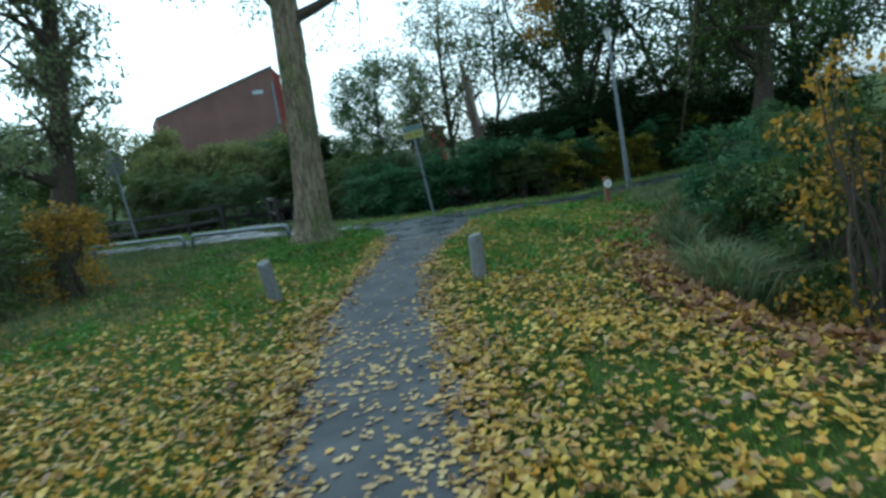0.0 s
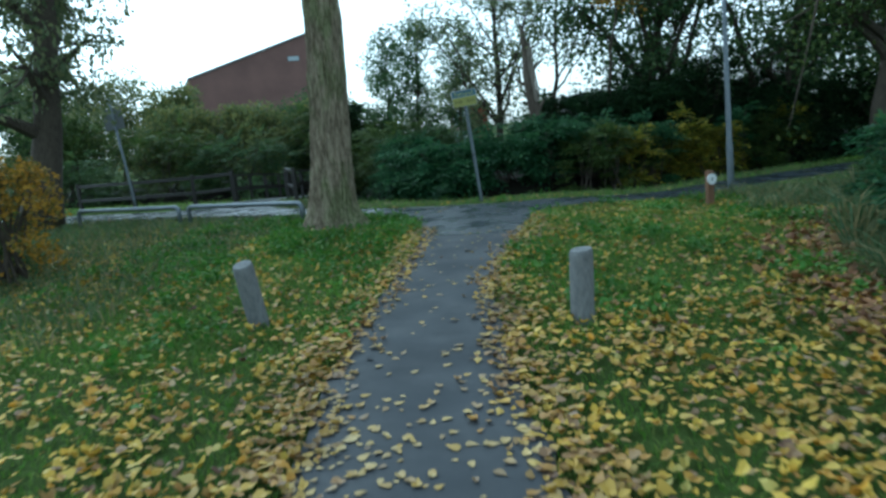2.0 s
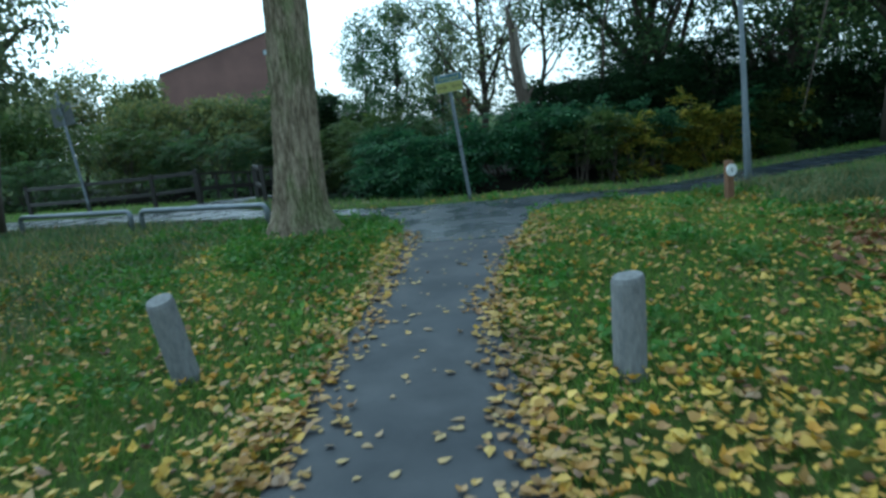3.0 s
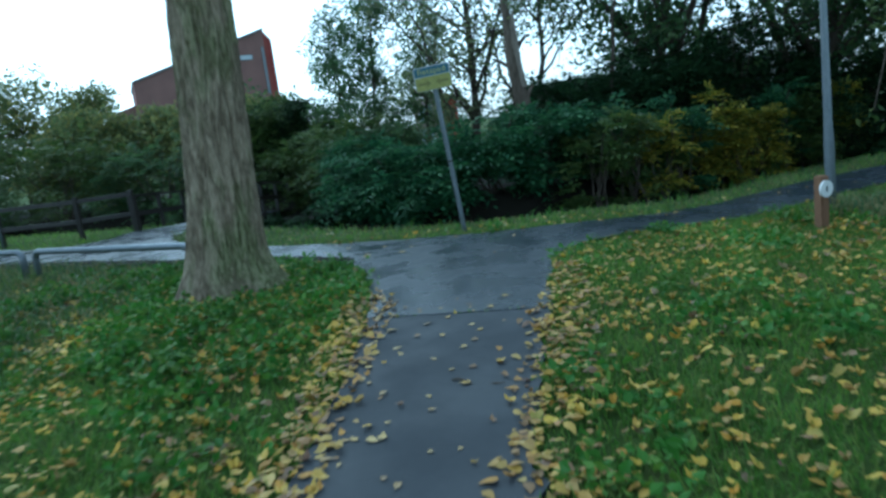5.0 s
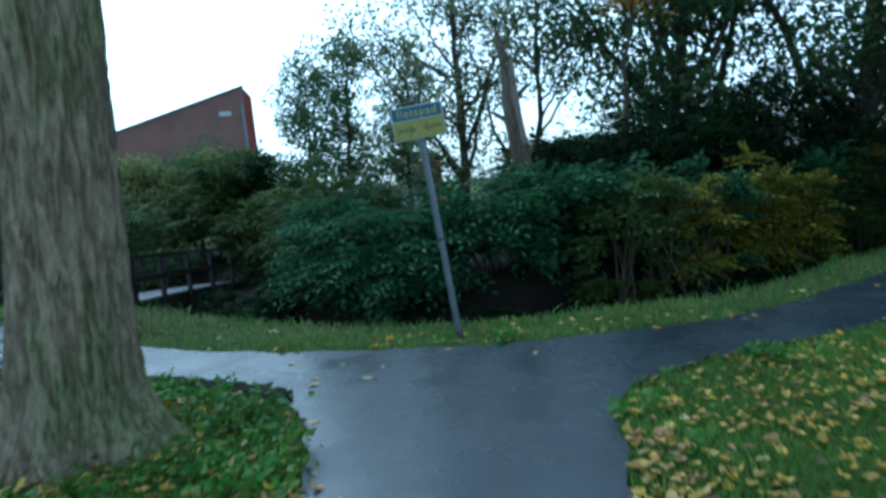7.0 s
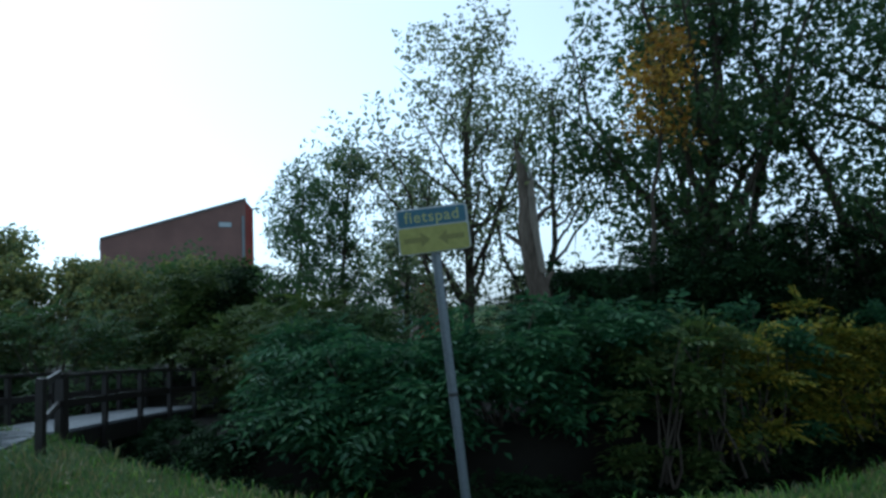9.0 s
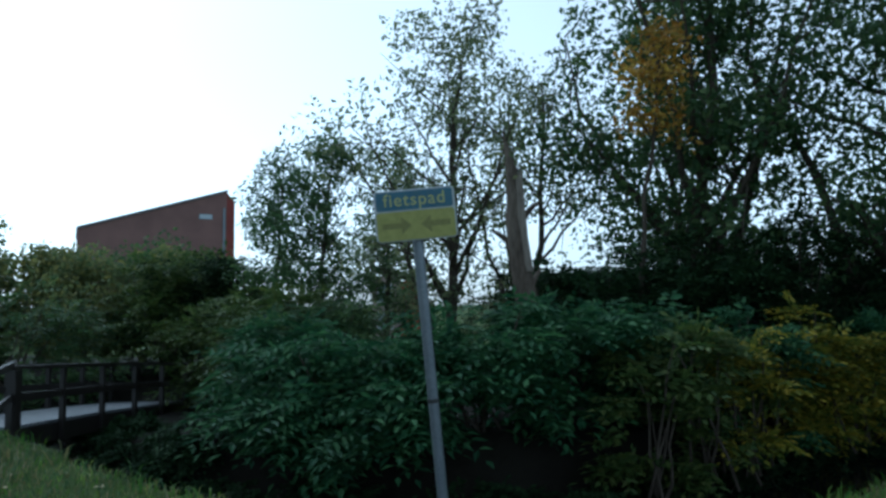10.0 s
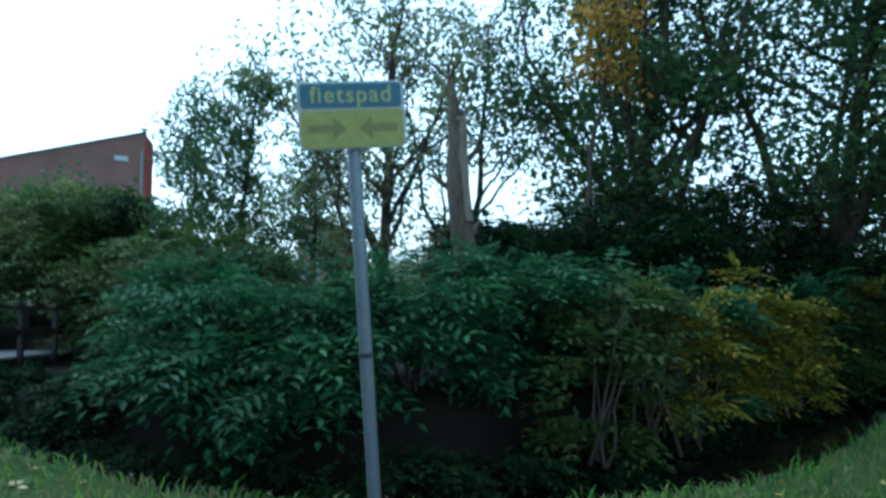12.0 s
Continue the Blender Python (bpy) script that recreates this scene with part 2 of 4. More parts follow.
M_LF_SHRUB = leaf_material("elder_leaves", [(0.022, 0.07, 0.032), (0.045, 0.12, 0.048), (0.085, 0.18, 0.065)], 0.3, 0.6, 0.2)
M_LF_OLIVE = leaf_material("olive_leaves", [(0.05, 0.09, 0.025), (0.08, 0.13, 0.03), (0.13, 0.16, 0.04)], 0.35)
M_LF_YELLOW = leaf_material("yellowing_leaves", [(0.08, 0.13, 0.022), (0.22, 0.24, 0.03), (0.5, 0.38, 0.04), (0.1, 0.15, 0.025), (0.34, 0.3, 0.035)], 0.4)
M_LF_ORANGE = leaf_material("orange_autumn_leaves", [(0.3, 0.14, 0.02), (0.45, 0.25, 0.03), (0.5, 0.34, 0.05), (0.16, 0.14, 0.03)], 0.35)
M_LF_RUSSET = leaf_material("russet_leaves", [(0.1, 0.11, 0.025), (0.34, 0.2, 0.025), (0.5, 0.28, 0.03), (0.12, 0.12, 0.025), (0.46, 0.27, 0.025)], 0.35)
M_LF_WILLOW = leaf_material("willow_leaves", [(0.1, 0.15, 0.06), (0.18, 0.22, 0.08), (0.3, 0.28, 0.08)], 0.45)
M_LF_POPLAR = leaf_material("poplar_leaves", [(0.11, 0.15, 0.075), (0.17, 0.21, 0.1), (0.25, 0.27, 0.12)], 0.5)


# ---- mesh helpers ----
def mesh_from(name, verts, faces, mat, smooth=False):
    me = bpy.data.meshes.new(name)
    me.from_pydata(np.asarray(verts, dtype=float).tolist() if not isinstance(verts, list) else verts, [], faces if isinstance(faces, list) else faces.tolist())
    me.materials.append(mat)
    if smooth:
        me.polygons.foreach_set("use_smooth", [True] * len(me.polygons))
    me.update()
    return me


def under(ob, parent):
    if parent is not None:
        ob.parent = parent
    return ob


def part(name, bm, mat, parent, label="", smooth=False):
    """One bmesh as one mesh object under a thing or a part."""
    me = bpy.data.meshes.new(name)
    bm.to_mesh(me)
    bm.free()
    me.materials.append(mat)
    if smooth:
        me.polygons.foreach_set("use_smooth", [True] * len(me.polygons))
    return tagged(under(new(name, me), parent), label)


def part_mesh(name, verts, faces, mat, parent, label="", smooth=False):
    return tagged(under(new(name, mesh_from(name, verts, faces, mat, smooth)), parent), label)


def empty(name, at, label, category, group="", kind="", turn=0.0):
    e = new(name)
    e.location = at
    e.rotation_euler = (0, 0, turn)
    return tagged(e, label, category, group, kind)


def box(bm, size, at=(0, 0, 0), rot=(0, 0, 0), bevel=0.0):
    geo = bmesh.ops.create_cube(bm, size=1.0)
    vs = geo["verts"]
    bmesh.ops.scale(bm, vec=size, verts=vs)
    if bevel:
        es = list({e for v in vs for e in v.link_edges})
        r = bmesh.ops.bevel(bm, geom=es, offset=bevel, segments=2, affect="EDGES")
        vs = list({v for f in r["faces"] for v in f.verts} | {v for v in vs if v.is_valid})
    bmesh.ops.transform(bm, matrix=Matrix.Translation(at) @ Euler(rot).to_matrix().to_4x4(), verts=vs)


def boxed(size, at=(0, 0, 0), rot=(0, 0, 0), bevel=0.0):
    bm = bmesh.new()
    box(bm, size, at, rot, bevel)
    return bm


def tube(points, radii, sides=10, closed=True):
    """A swept round tube: vertices and faces."""
    pts = np.asarray(points, float)
    n = len(pts)
    verts, faces = [], []
    ref = np.array([0.31, 0.95, 0.05])
    for i in range(n):
        d = pts[min(i + 1, n - 1)] - pts[max(i - 1, 0)]
        d /= np.linalg.norm(d) + 1e-9
        u = np.cross(d, ref)
        u /= np.linalg.norm(u) + 1e-9
        w = np.cross(d, u)
        for k in range(sides):
            a = 2 * math.pi * k / sides
            verts.append(tuple(pts[i] + radii[i] * (math.cos(a) * u + math.sin(a) * w)))
    for i in range(n - 1):
        for k in range(sides):
            k2 = (k + 1) % sides
            faces.append([i * sides + k, i * sides + k2, (i + 1) * sides + k2, (i + 1) * sides + k])
    if closed:
        faces.append([k for k in range(sides)][::-1])
        faces.append([(n - 1) * sides + k for k in range(sides)])
    return verts, faces


def join(parts):
    verts, faces = [], []
    for v, f in parts:
        o = len(verts)
        verts += [tuple(p) for p in v]
        faces += [[i + o for i in g] for g in f]
    return verts, faces


def leaves(points, size, droop=0.4, jitter=0.45, wide=0.55, flat=0.0):
    """A folded leaf of four corners at each point: vertices and faces."""
    p = np.asarray(points, float)
    n = len(p)
    d = RNG.normal(size=(n, 3))
    d[:, 2] = d[:, 2] * (1 - flat) - droop
    d /= np.linalg.norm(d, axis=1)[:, None] + 1e-9
    s = RNG.normal(size=(n, 3))
    s[:, 2] *= (1 - flat)
    s -= (s * d).sum(1)[:, None] * d
    s /= np.linalg.norm(s, axis=1)[:, None] + 1e-9
    return leaf_quads(p, d, s, size * (1 + jitter * RNG.uniform(-1, 1, n)), wide)


def leaf_quads(p, d, s, size, wide):
    n = len(p)
    up = np.cross(d, s)
    L = np.asarray(size)[:, None]
    v = np.empty((n, 4, 3))
    v[:, 0] = p
    v[:, 1] = p + d * L * 0.45 + s * L * wide * 0.5 + up * L * 0.1
    v[:, 2] = p + d * L
    v[:, 3] = p + d * L * 0.45 - s * L * wide * 0.5 + up * L * 0.1
    base = (np.arange(n) * 4)[:, None]
    f = np.concatenate([base + [0, 1, 2], base + [0, 2, 3]], axis=0)
    return v.reshape(-1, 3), f


def unit(a):
    return a / (np.linalg.norm(a, axis=1)[:, None] + 1e-9)


def sprays(points, leaf, pairs=4, droop=0.25, wide=0.5):
    """Feathered sprays: pairs of leaflets along an arching stalk that points outwards."""
    p = np.asarray(points, float)
    n = len(p)
    d = p * (1, 1, 0.15) / (np.abs(p[:, :2]).max() + 1e-6) + RNG.normal(0, 0.45, (n, 3))
    d[:, 2] = d[:, 2] * 0.4 + 0.1
    d = unit(d)
    s = unit(np.cross(d, np.array([0, 0, 1.0])) + RNG.normal(0, 0.2, (n, 3)))
    L = leaf * RNG.uniform(0.7, 1.3, n)
    P, D, S, Z = [], [], [], []
    for k in range(pairs + 1):
        u = k / pairs
        q = p + d * (L * 2.6 * u)[:, None] - np.array([0, 0, 1.0]) * (droop * L * 2.6 * u * u)[:, None]
        for side in ((1, -1) if k < pairs else (0,)):
            w = unit(d * (0.45 if side else 1) + s * side + RNG.normal(0, 0.12, (n, 3)) - (0, 0, droop))
            P.append(q), D.append(w), S.append(unit(np.cross(w, np.cross(d, s)))), Z.append(L * (1 - 0.25 * abs(u - 0.5)))
    return leaf_quads(np.concatenate(P), np.concatenate(D), np.concatenate(S), np.concatenate(Z), wide)


def clump_points(centres, radii, n, shell=0.5):
    """Points in ellipsoid clumps, thicker towards their skins."""
    c = np.asarray(centres, float)
    r = np.asarray(radii, float)
    w = np.prod(r, axis=1) ** 0.75
    pick = RNG.choice(len(c), n, p=w / w.sum())
    d = RNG.normal(size=(n, 3))
    d /= np.linalg.norm(d, axis=1)[:, None]
    q = RNG.uniform(0, 1, n) ** (1 / 3) * (1 - shell) + shell * RNG.uniform(0.75, 1.08, n)
    return c[pick] + d * q[:, None] * r[pick]


# ---- the ground plan ----
BANK = np.array([(-300, 90), (-60, 46), (-30, 33), (-12, 26.8), (-7.2, 24.6), (-5.7, 23.3), (-4.0, 21.5), (-2.7, 20.35), (-1.6, 19.46), (-0.3, 18.86), (0.75, 18.72), (1.8, 19.0),
                 (3.1, 19.6), (4.6, 20.55), (5.9, 21.4), (12, 24.2), (40, 34), (300, 110)])
EDGE_L = np.array([(-0.75, -4), (-1.02, 1), (-1.2, 4.2), (-1.56, 8.1), (-1.5, 9.8), (-1.31, 12.5), (-1.27, 14.1)])
EDGE_R = np.array([(0.62, -4), (0.3, 1), (0.06, 3.8), (-0.1, 6.5), (-0.27, 8.0), (-0.28, 9.6), (-0.28, 11.0), (-0.12, 12.1), (0.08, 13.0), (0.26, 13.75)])
NEAR_L = [(-1.4, 15.6), (-1.53, 16.2), (-1.78, 16.7), (-2.25, 17.1), (-2.75, 17.42), (-3.2, 17.66), (-4.5, 18.3), (-7.5, 20.0), (-11.3, 21.6), (-20, 25), (-60, 40)]
NEAR_R = [(0.45, 15.2), (0.7, 15.93), (1.2, 16.38), (2.0, 16.8), (3.05, 17.32), (4.0, 17.8), (6, 18.85), (12, 21.5), (40, 30)]
FAR = [(40, 32.4), (12, 22.9), (6.5, 20.5), (4.4, 19.4), (3.3, 18.66), (2.4, 18.1), (1.5, 17.7), (0.6, 17.65), (-0.35, 17.8), (-1.7, 18.15), (-3.7, 19.2), (-5.6, 20.9), (-6.05, 21.9),
       (-6.15, 24.12), (-7.72, 24.26), (-7.85, 22.9), (-8.4, 22.4), (-11.5, 23.6), (-20, 27), (-60, 42)]


def rough(points, jitter=0.025, rounds=3):
    """A line with its corners rounded off and a crumbling edge."""
    p = [np.array(q, float) for q in points]
    for _ in range(rounds):
        q = [p[0]]
        for a, b in zip(p[:-1], p[1:]):
            q += [a * 0.75 + b * 0.25, a * 0.25 + b * 0.75]
        p = q + [p[-1]]
    return [tuple(p[0])] + [tuple(a + RNG.normal(0, jitter, 2)) for a in p[1:-1]] + [tuple(p[-1])]


REEDS = np.array([(6.0, -6), (4.2, 1), (3.1, 4.6), (2.3, 5.6), (2.2, 7.2), (2.4, 8.3), (3.0, 10.4), (4.2, 12.5), (5.0, 14.0)])


def bank_y(x):
    return np.interp(x, BANK[:, 0], BANK[:, 1])


def edge_l(y):
    return np.interp(y, EDGE_L[:, 1], EDGE_L[:, 0])


def edge_r(y):
    return np.interp(y, EDGE_R[:, 1], EDGE_R[:, 0])


def smooth(v):
    v = np.clip(v, 0, 1)
    return v * v * (3 - 2 * v)


def dip(x, y):
    """The junction falls away gently past the sign."""
    return -0.22 * smooth((np.asarray(x, float) - 0.8) / 3.4) * smooth((np.asarray(y, float) - 12.5) / 3.5)


def height(x, y):
    """Ground height: level, with the ditch behind the road and a hollow beside the meadow."""
    x, y = np.asarray(x, float), np.asarray(y, float)
    d = y - bank_y(x)
    low = smooth((x + 11) / 1.5) * smooth((-3.4 - x) / 1.0) * smooth((32.0 - y) / 2.0)
    z = -1.3 * smooth(d / 1.0) + (1.3 - 0.6 * low) * smooth((d - 2.7) / 1.2)
    r = x - np.interp(y, REEDS[:, 1], REEDS[:, 0])
    z = z - 0.45 * smooth(r / 0.9) * smooth((14.0 - y) / 2.0) * smooth((18 - x) / 6)
    off = np.minimum(smooth((edge_l(y) - x) / 0.5) + smooth((x - edge_r(y)) / 0.5), 1) * smooth((16 - y) / 1.5)
    z = z + dip(x, y)
    bumps = 0.03 * np.sin(1.7 * x + 0.6 * y) * np.sin(1.1 * y - 0.4 * x) + 0.015 * np.sin(4.1 * x + 1.0) * np.sin(3.7 * y)
    return z + off * (bumps + 0.02)


def in_polygon(px, py, poly):
    poly = np.asarray(poly)
    inside = np.zeros(len(px), bool)
    j = len(poly) - 1
    for i in range(len(poly)):
        xi, yi, xj, yj = *poly[i], *poly[j]
        c = ((yi > py) != (yj > py)) & (px < (xj - xi) * (py - yi) / (yj - yi + 1e-12) + xi)
        inside ^= c
        j = i
    return inside


PATH_POLY = rough(EDGE_L) + rough(EDGE_R[::-1])
ROAD_POLY = rough([(-1.27, 14.115)] + NEAR_L) + rough(FAR[::-1]) + rough(NEAR_R[::-1] + [(0.26, 13.765)])


def paved(x, y):
    return in_polygon(x, y, PATH_POLY) | in_polygon(x, y, ROAD_POLY)


def axis(lo, hi, step, far):
    mid = np.arange(lo, hi + 1e-6, step)
    out = [1.0]
    while out[-1] < far:
        out.append(out[-1] * 1.35)
    out = np.array(out)
    return np.concatenate([(lo - out)[::-1], mid, hi + out])


gx, gy = axis(-14, 14, 0.2, 2500), axis(-4, 32, 0.2, 2500)
GX, GY = np.meshgrid(gx, gy)
GZ = height(GX, GY)
nx, ny = len(gx), len(gy)
idx = np.arange(nx * ny).reshape(ny, nx)
quads = np.stack([idx[:-1, :-1], idx[:-1, 1:], idx[1:, 1:], idx[1:, :-1]], -1).reshape(-1, 4)
ground_mesh = mesh_from("ground", np.stack([GX, GY, GZ], -1).reshape(-1, 3), quads, M_SOIL, True)
ground_mesh.materials.append(M_MUD_SHADE)
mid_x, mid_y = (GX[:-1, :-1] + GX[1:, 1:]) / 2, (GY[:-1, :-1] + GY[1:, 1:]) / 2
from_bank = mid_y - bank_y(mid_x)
# Ditch bank faces get the mud whose colour carries the shade.
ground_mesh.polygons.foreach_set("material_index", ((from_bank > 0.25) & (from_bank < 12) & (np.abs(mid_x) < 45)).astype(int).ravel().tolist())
tagged(new("ground", ground_mesh), "grassy ground with a dark ditch behind the road", "ground", kind="structure")


def slab(name, poly, z, mat, label, category):
    """A flat paved sheet with a thin kerbless rim."""
    bm = bmesh.new()
    vs = [bm.verts.new((x, y, z)) for x, y in poly]
    f = bm.faces.new(vs)
    f.normal_update()
    if f.normal.z < 0:
        f.normal_flip()
    ext = bmesh.ops.extrude_face_region(bm, geom=[f])
    low = [v for v in ext["geom"] if isinstance(v, bmesh.types.BMVert)]
    for v in low:
        v.co.z -= 0.08
    bmesh.ops.triangulate(bm, faces=bm.faces[:])
    for c in np.arange(0.4, 8.0, 0.4):
        bmesh.ops.bisect_plane(bm, geom=bm.verts[:] + bm.edges[:] + bm.faces[:], plane_co=(c, 0, 0), plane_no=(1, 0, 0))
    for v in bm.verts:
        v.co.z += float(dip(v.co.x, v.co.y))
    bmesh.ops.recalc_face_normals(bm, faces=bm.faces[:])
    ob = part(name, bm, mat, None)
    return tagged(ob, label, category, kind="structure")


slab("path", PATH_POLY, 0.03, M_PATH, "worn narrow asphalt footpath strewn with leaves", "path")
slab("road", ROAD_POLY, 0.034, M_ROAD, "damp grey asphalt cycle path crossing the footpath", "road")

# a dark lip of bare soil along the near edge of the cycle path
lip = rough(NEAR_L[2:9], 0.01)
lv, lf = [], []
for i, (a, b) in enumerate(zip(lip[:-1], lip[1:])):
    n = Vector((b[1] - a[1], a[0] - b[0])).normalized() * -1
    w = 0.09 + 0.03 * math.sin(i * 1.7)
    lv += [(a[0] + n.x * 0.02, a[1] + n.y * 0.02, 0.05), (a[0] - n.x * w, a[1] - n.y * w, 0.085), (a[0] - n.x * (w + 0.03), a[1] - n.y * (w + 0.03), -0.05)]
    if i:
        k = 3 * i
        lf += [[k - 3, k, k + 1, k - 2], [k - 2, k + 1, k + 2, k - 1]]
tagged(new("trim", mesh_from("trim", lv, lf, M_MUD_SHADE)), "dark bare soil lip along the cycle path edge", "soil edge", kind="structure")

# ditch water
wv, wf = [], []
for i, x in enumerate(np.linspace(-40, 40, 81)):
    yb = float(bank_y(x))
    wv += [(x, yb + 0.3, -0.95), (x, yb + 3.7, -0.95)]
    if i:
        a = 2 * i
        wf.append([a - 2, a, a + 1, a - 1])
tagged(new("water", mesh_from("water", wv, wf, M_WATER)), "dark still water lying in the ditch", "water", kind="structure")


# ---- grass, weeds and fallen leaves ----
def blades(x, y, tall, width, lean, mat, name, label):
    n = len(x)
    z = height(x, y)
    a = RNG.uniform(0, 2 * math.pi, n)
    h = tall * RNG.uniform(0.5, 1.3, n)
    w = width * RNG.uniform(0.7, 1.3, n)
    b = RNG.uniform(0, 2 * math.pi, n)
    l = lean * h * RNG.uniform(0.3, 1.4, n)
    v = np.empty((n, 5, 3))
    cx, cy = np.cos(a) * w / 2, np.sin(a) * w / 2
    lx, ly = np.cos(b) * l, np.sin(b) * l
    v[:, 0] = np.stack([x - cx, y - cy, z - 0.01], -1)
    v[:, 1] = np.stack([x + cx, y + cy, z - 0.01], -1)
    v[:, 2] = np.stack([x - cx * 0.8 + lx * 0.35, y - cy * 0.8 + ly * 0.35, z + h * 0.6], -1)
    v[:, 3] = np.stack([x + cx * 0.8 + lx * 0.35, y + cy * 0.8 + ly * 0.35, z + h * 0.6], -1)
    v[:, 4] = np.stack([x + lx, y + ly, z + h * (1 - 0.25 * lean)], -1)
    o = (np.arange(n) * 5)[:, None]
    f = np.concatenate([o + [0, 1, 3], o + [0, 3, 2], o + [2, 3, 4]], 0)
    return tagged(new(name, mesh_from(name, v.reshape(-1, 3), f, mat)), label, "grass", kind="stuff")


def scatter(n, x0, x1, y0, y1):
    return RNG.uniform(x0, x1, n), RNG.uniform(y0, y1, n)


def patchy(x, y, s=1.0):
    return 0.5 + 0.25 * (np.sin(1.9 * s * x + 0.7 * s * y + 1) + np.sin(1.3 * s * y - 1.1 * s * x + 2) * np.sin(0.9 * s * x))


x, y = scatter(300000, -11, 8.5, -4.0, 19.2)
keep = ~paved(x, y) & (y < bank_y(x) + 0.3) & (RNG.uniform(0, 1, len(x)) < (0.35 + 0.75 * patchy(x, y, 1.4)) * smooth((x + 11) / 3) * smooth((y + 4) / 3) * smooth((8.5 - x) / 2))
blades(x[keep], y[keep], 0.058, 0.009, 0.8, M_GRASS, "grass", "short green meadow grass beside the path")
x, y = scatter(120000, -5.5, 5.0, 8.5, 18.0)
keep = ~paved(x, y) & (RNG.uniform(0, 1, len(x)) < 0.25 + 0.9 * patchy(x, y, 2.1))
blades(x[keep], y[keep], 0.085, 0.008, 0.9, M_GRASS, "tussock_grass", "soft yellow-green grass tussocks beside the path")
x, y = scatter(60000, -30, 20, 17, 30)
keep = ~paved(x, y) & (y < bank_y(x) + 0.5)
blades(x[keep], y[keep], 0.1, 0.014, 0.8, M_GRASS, "verge_grass", "longer grass on the ditch verge")
x, y = scatter(26000, -7, 9, 17.6, 24.0)
keep = ~paved(x, y) & (y > 17.2) & (y < bank_y(x) + 0.25)
blades(x[keep], y[keep], 0.08, 0.012, 0.9, M_REED, "bank_grass", "straw-tinged grass on the ditch edge")
x, y = scatter(3000, -7, 6, 18.4, 24.0)
keep = (np.abs(y - bank_y(x)) < 0.3) & (patchy(x, y, 2.2) > 0.55)
blades(x[keep], y[keep], 0.2, 0.016, 0.7, M_WEED, "bank_weeds", "tall ragged weeds on the ditch edge")
x, y = scatter(40000, -24, -4.2, 9, 22)
keep = ~paved(x, y)
blades(x[keep], y[keep], 0.22, 0.014, 0.8, M_REED, "rough_grass", "rough straw-green grass below the rail")


def flat_leaf_shape(count, x, y, z, size, curl, tilt, name, mat, label):
    """Broad heart-shaped fallen leaves, curled and lying at odd tilts."""
    ring = np.array([(0.0, -0.42), (0.3, -0.4), (0.42, -0.06), (0.2, 0.34), (0.0, 0.72), (-0.24, 0.3), (-0.4, -0.1), (-0.28, -0.42)])
    k = len(ring)
    s = size * RNG.uniform(0.5, 1.3, count)
    a = RNG.uniform(0, 2 * math.pi, count)
    tx, ty = RNG.normal(0, tilt, count), RNG.normal(0, tilt, count)
    cu = curl * RNG.uniform(-0.6, 1.4, count)
    v = np.zeros((count, k + 1, 3))
    lx, ly = ring[:, 0][None] * s[:, None], ring[:, 1][None] * s[:, None]
    lz = cu[:, None] * (lx ** 2 * 3.0 + ly ** 2 * 1.4) / s[:, None]
    px = lx * np.cos(a)[:, None] - ly * np.sin(a)[:, None]
    py = lx * np.sin(a)[:, None] + ly * np.cos(a)[:, None]
    v[:, 1:, 0] = x[:, None] + px
    v[:, 1:, 1] = y[:, None] + py
    v[:, 1:, 2] = lz + px * tx[:, None] + py * ty[:, None]
    v[:, 0, 0], v[:, 0, 1] = x, y
    low = v[:, :, 2].min(1)
    v[:, :, 2] += (z - low)[:, None]
    o = (np.arange(count) * (k + 1))[:, None]
    f = np.concatenate([o + [0, 1 + i, 1 + (i + 1) % k] for i in range(k)], 0)
    return tagged(new(name, mesh_from(name, v.reshape(-1, 3), f, mat)), label, "leaves", kind="stuff")


def litter(n, x0, x1, y0, y1, chance, lift, size, name, mat, label, curl=0.9):
    x, y = scatter(n, x0, x1, y0, y1)
    keep = RNG.uniform(0, 1, n) < chance(x, y)
    x, y = x[keep], y[keep]
    z = np.where(paved(x, y), 0.036 + dip(x, y), height(x, y) + lift * np.where(y > 9.5, 0.6, 1.0) * RNG.uniform(0.35, 1.0, len(x)))
    flat_leaf_shape(len(x), x, y, z, size, curl, 0.28 * curl / 0.9, name, mat, label)


def meadow_chance(x, y):
    d = np.maximum(edge_l(y) - x, x - edge_r(y))
    far_off = np.where(x > 0, smooth((10.2 + 0.35 * (x - 1) - y) / 3.2), smooth((8.6 - y) / 3.0))
    c = (0.2 + 0.85 * patchy(x, y, 1.8)) * far_off + np.where(x > -0.6, 0.12 + 0.34 * patchy(x, y, 2.9), 0.1 + 0.5 * patchy(x, y, 2.9))
    c = c * np.where(y > 17.2, 0.25, 1.0) * smooth((x + 11) / 4) * smooth((y + 4) / 3.5)
    return np.where(paved(x, y) | (x > np.interp(y, REEDS[:, 1], REEDS[:, 0]) + 0.3) | (y > bank_y(x) - 0.3), 0, c)


litter(125000, -11, 6, -4.0, 18.5, meadow_chance, 0.065, 0.06, "meadow_leaves", M_LITTER, "yellow fallen poplar leaves lying in the grass")


def edge_chance(x, y):
    mouth = np.maximum(y - 13.4, 0) * 0.2
    dl, dr = np.abs(x - edge_l(y) + 0.06), np.abs(x - edge_r(y) - 0.06 - mouth)
    d = np.minimum(dl, dr)
    return np.exp(-(d / 0.2) ** 2) * (0.75 + 0.6 * patchy(x, y, 2.0)) * (0.65 + 0.3 * smooth((12.0 - y) / 3)) * smooth((15.4 - y) / 0.8)


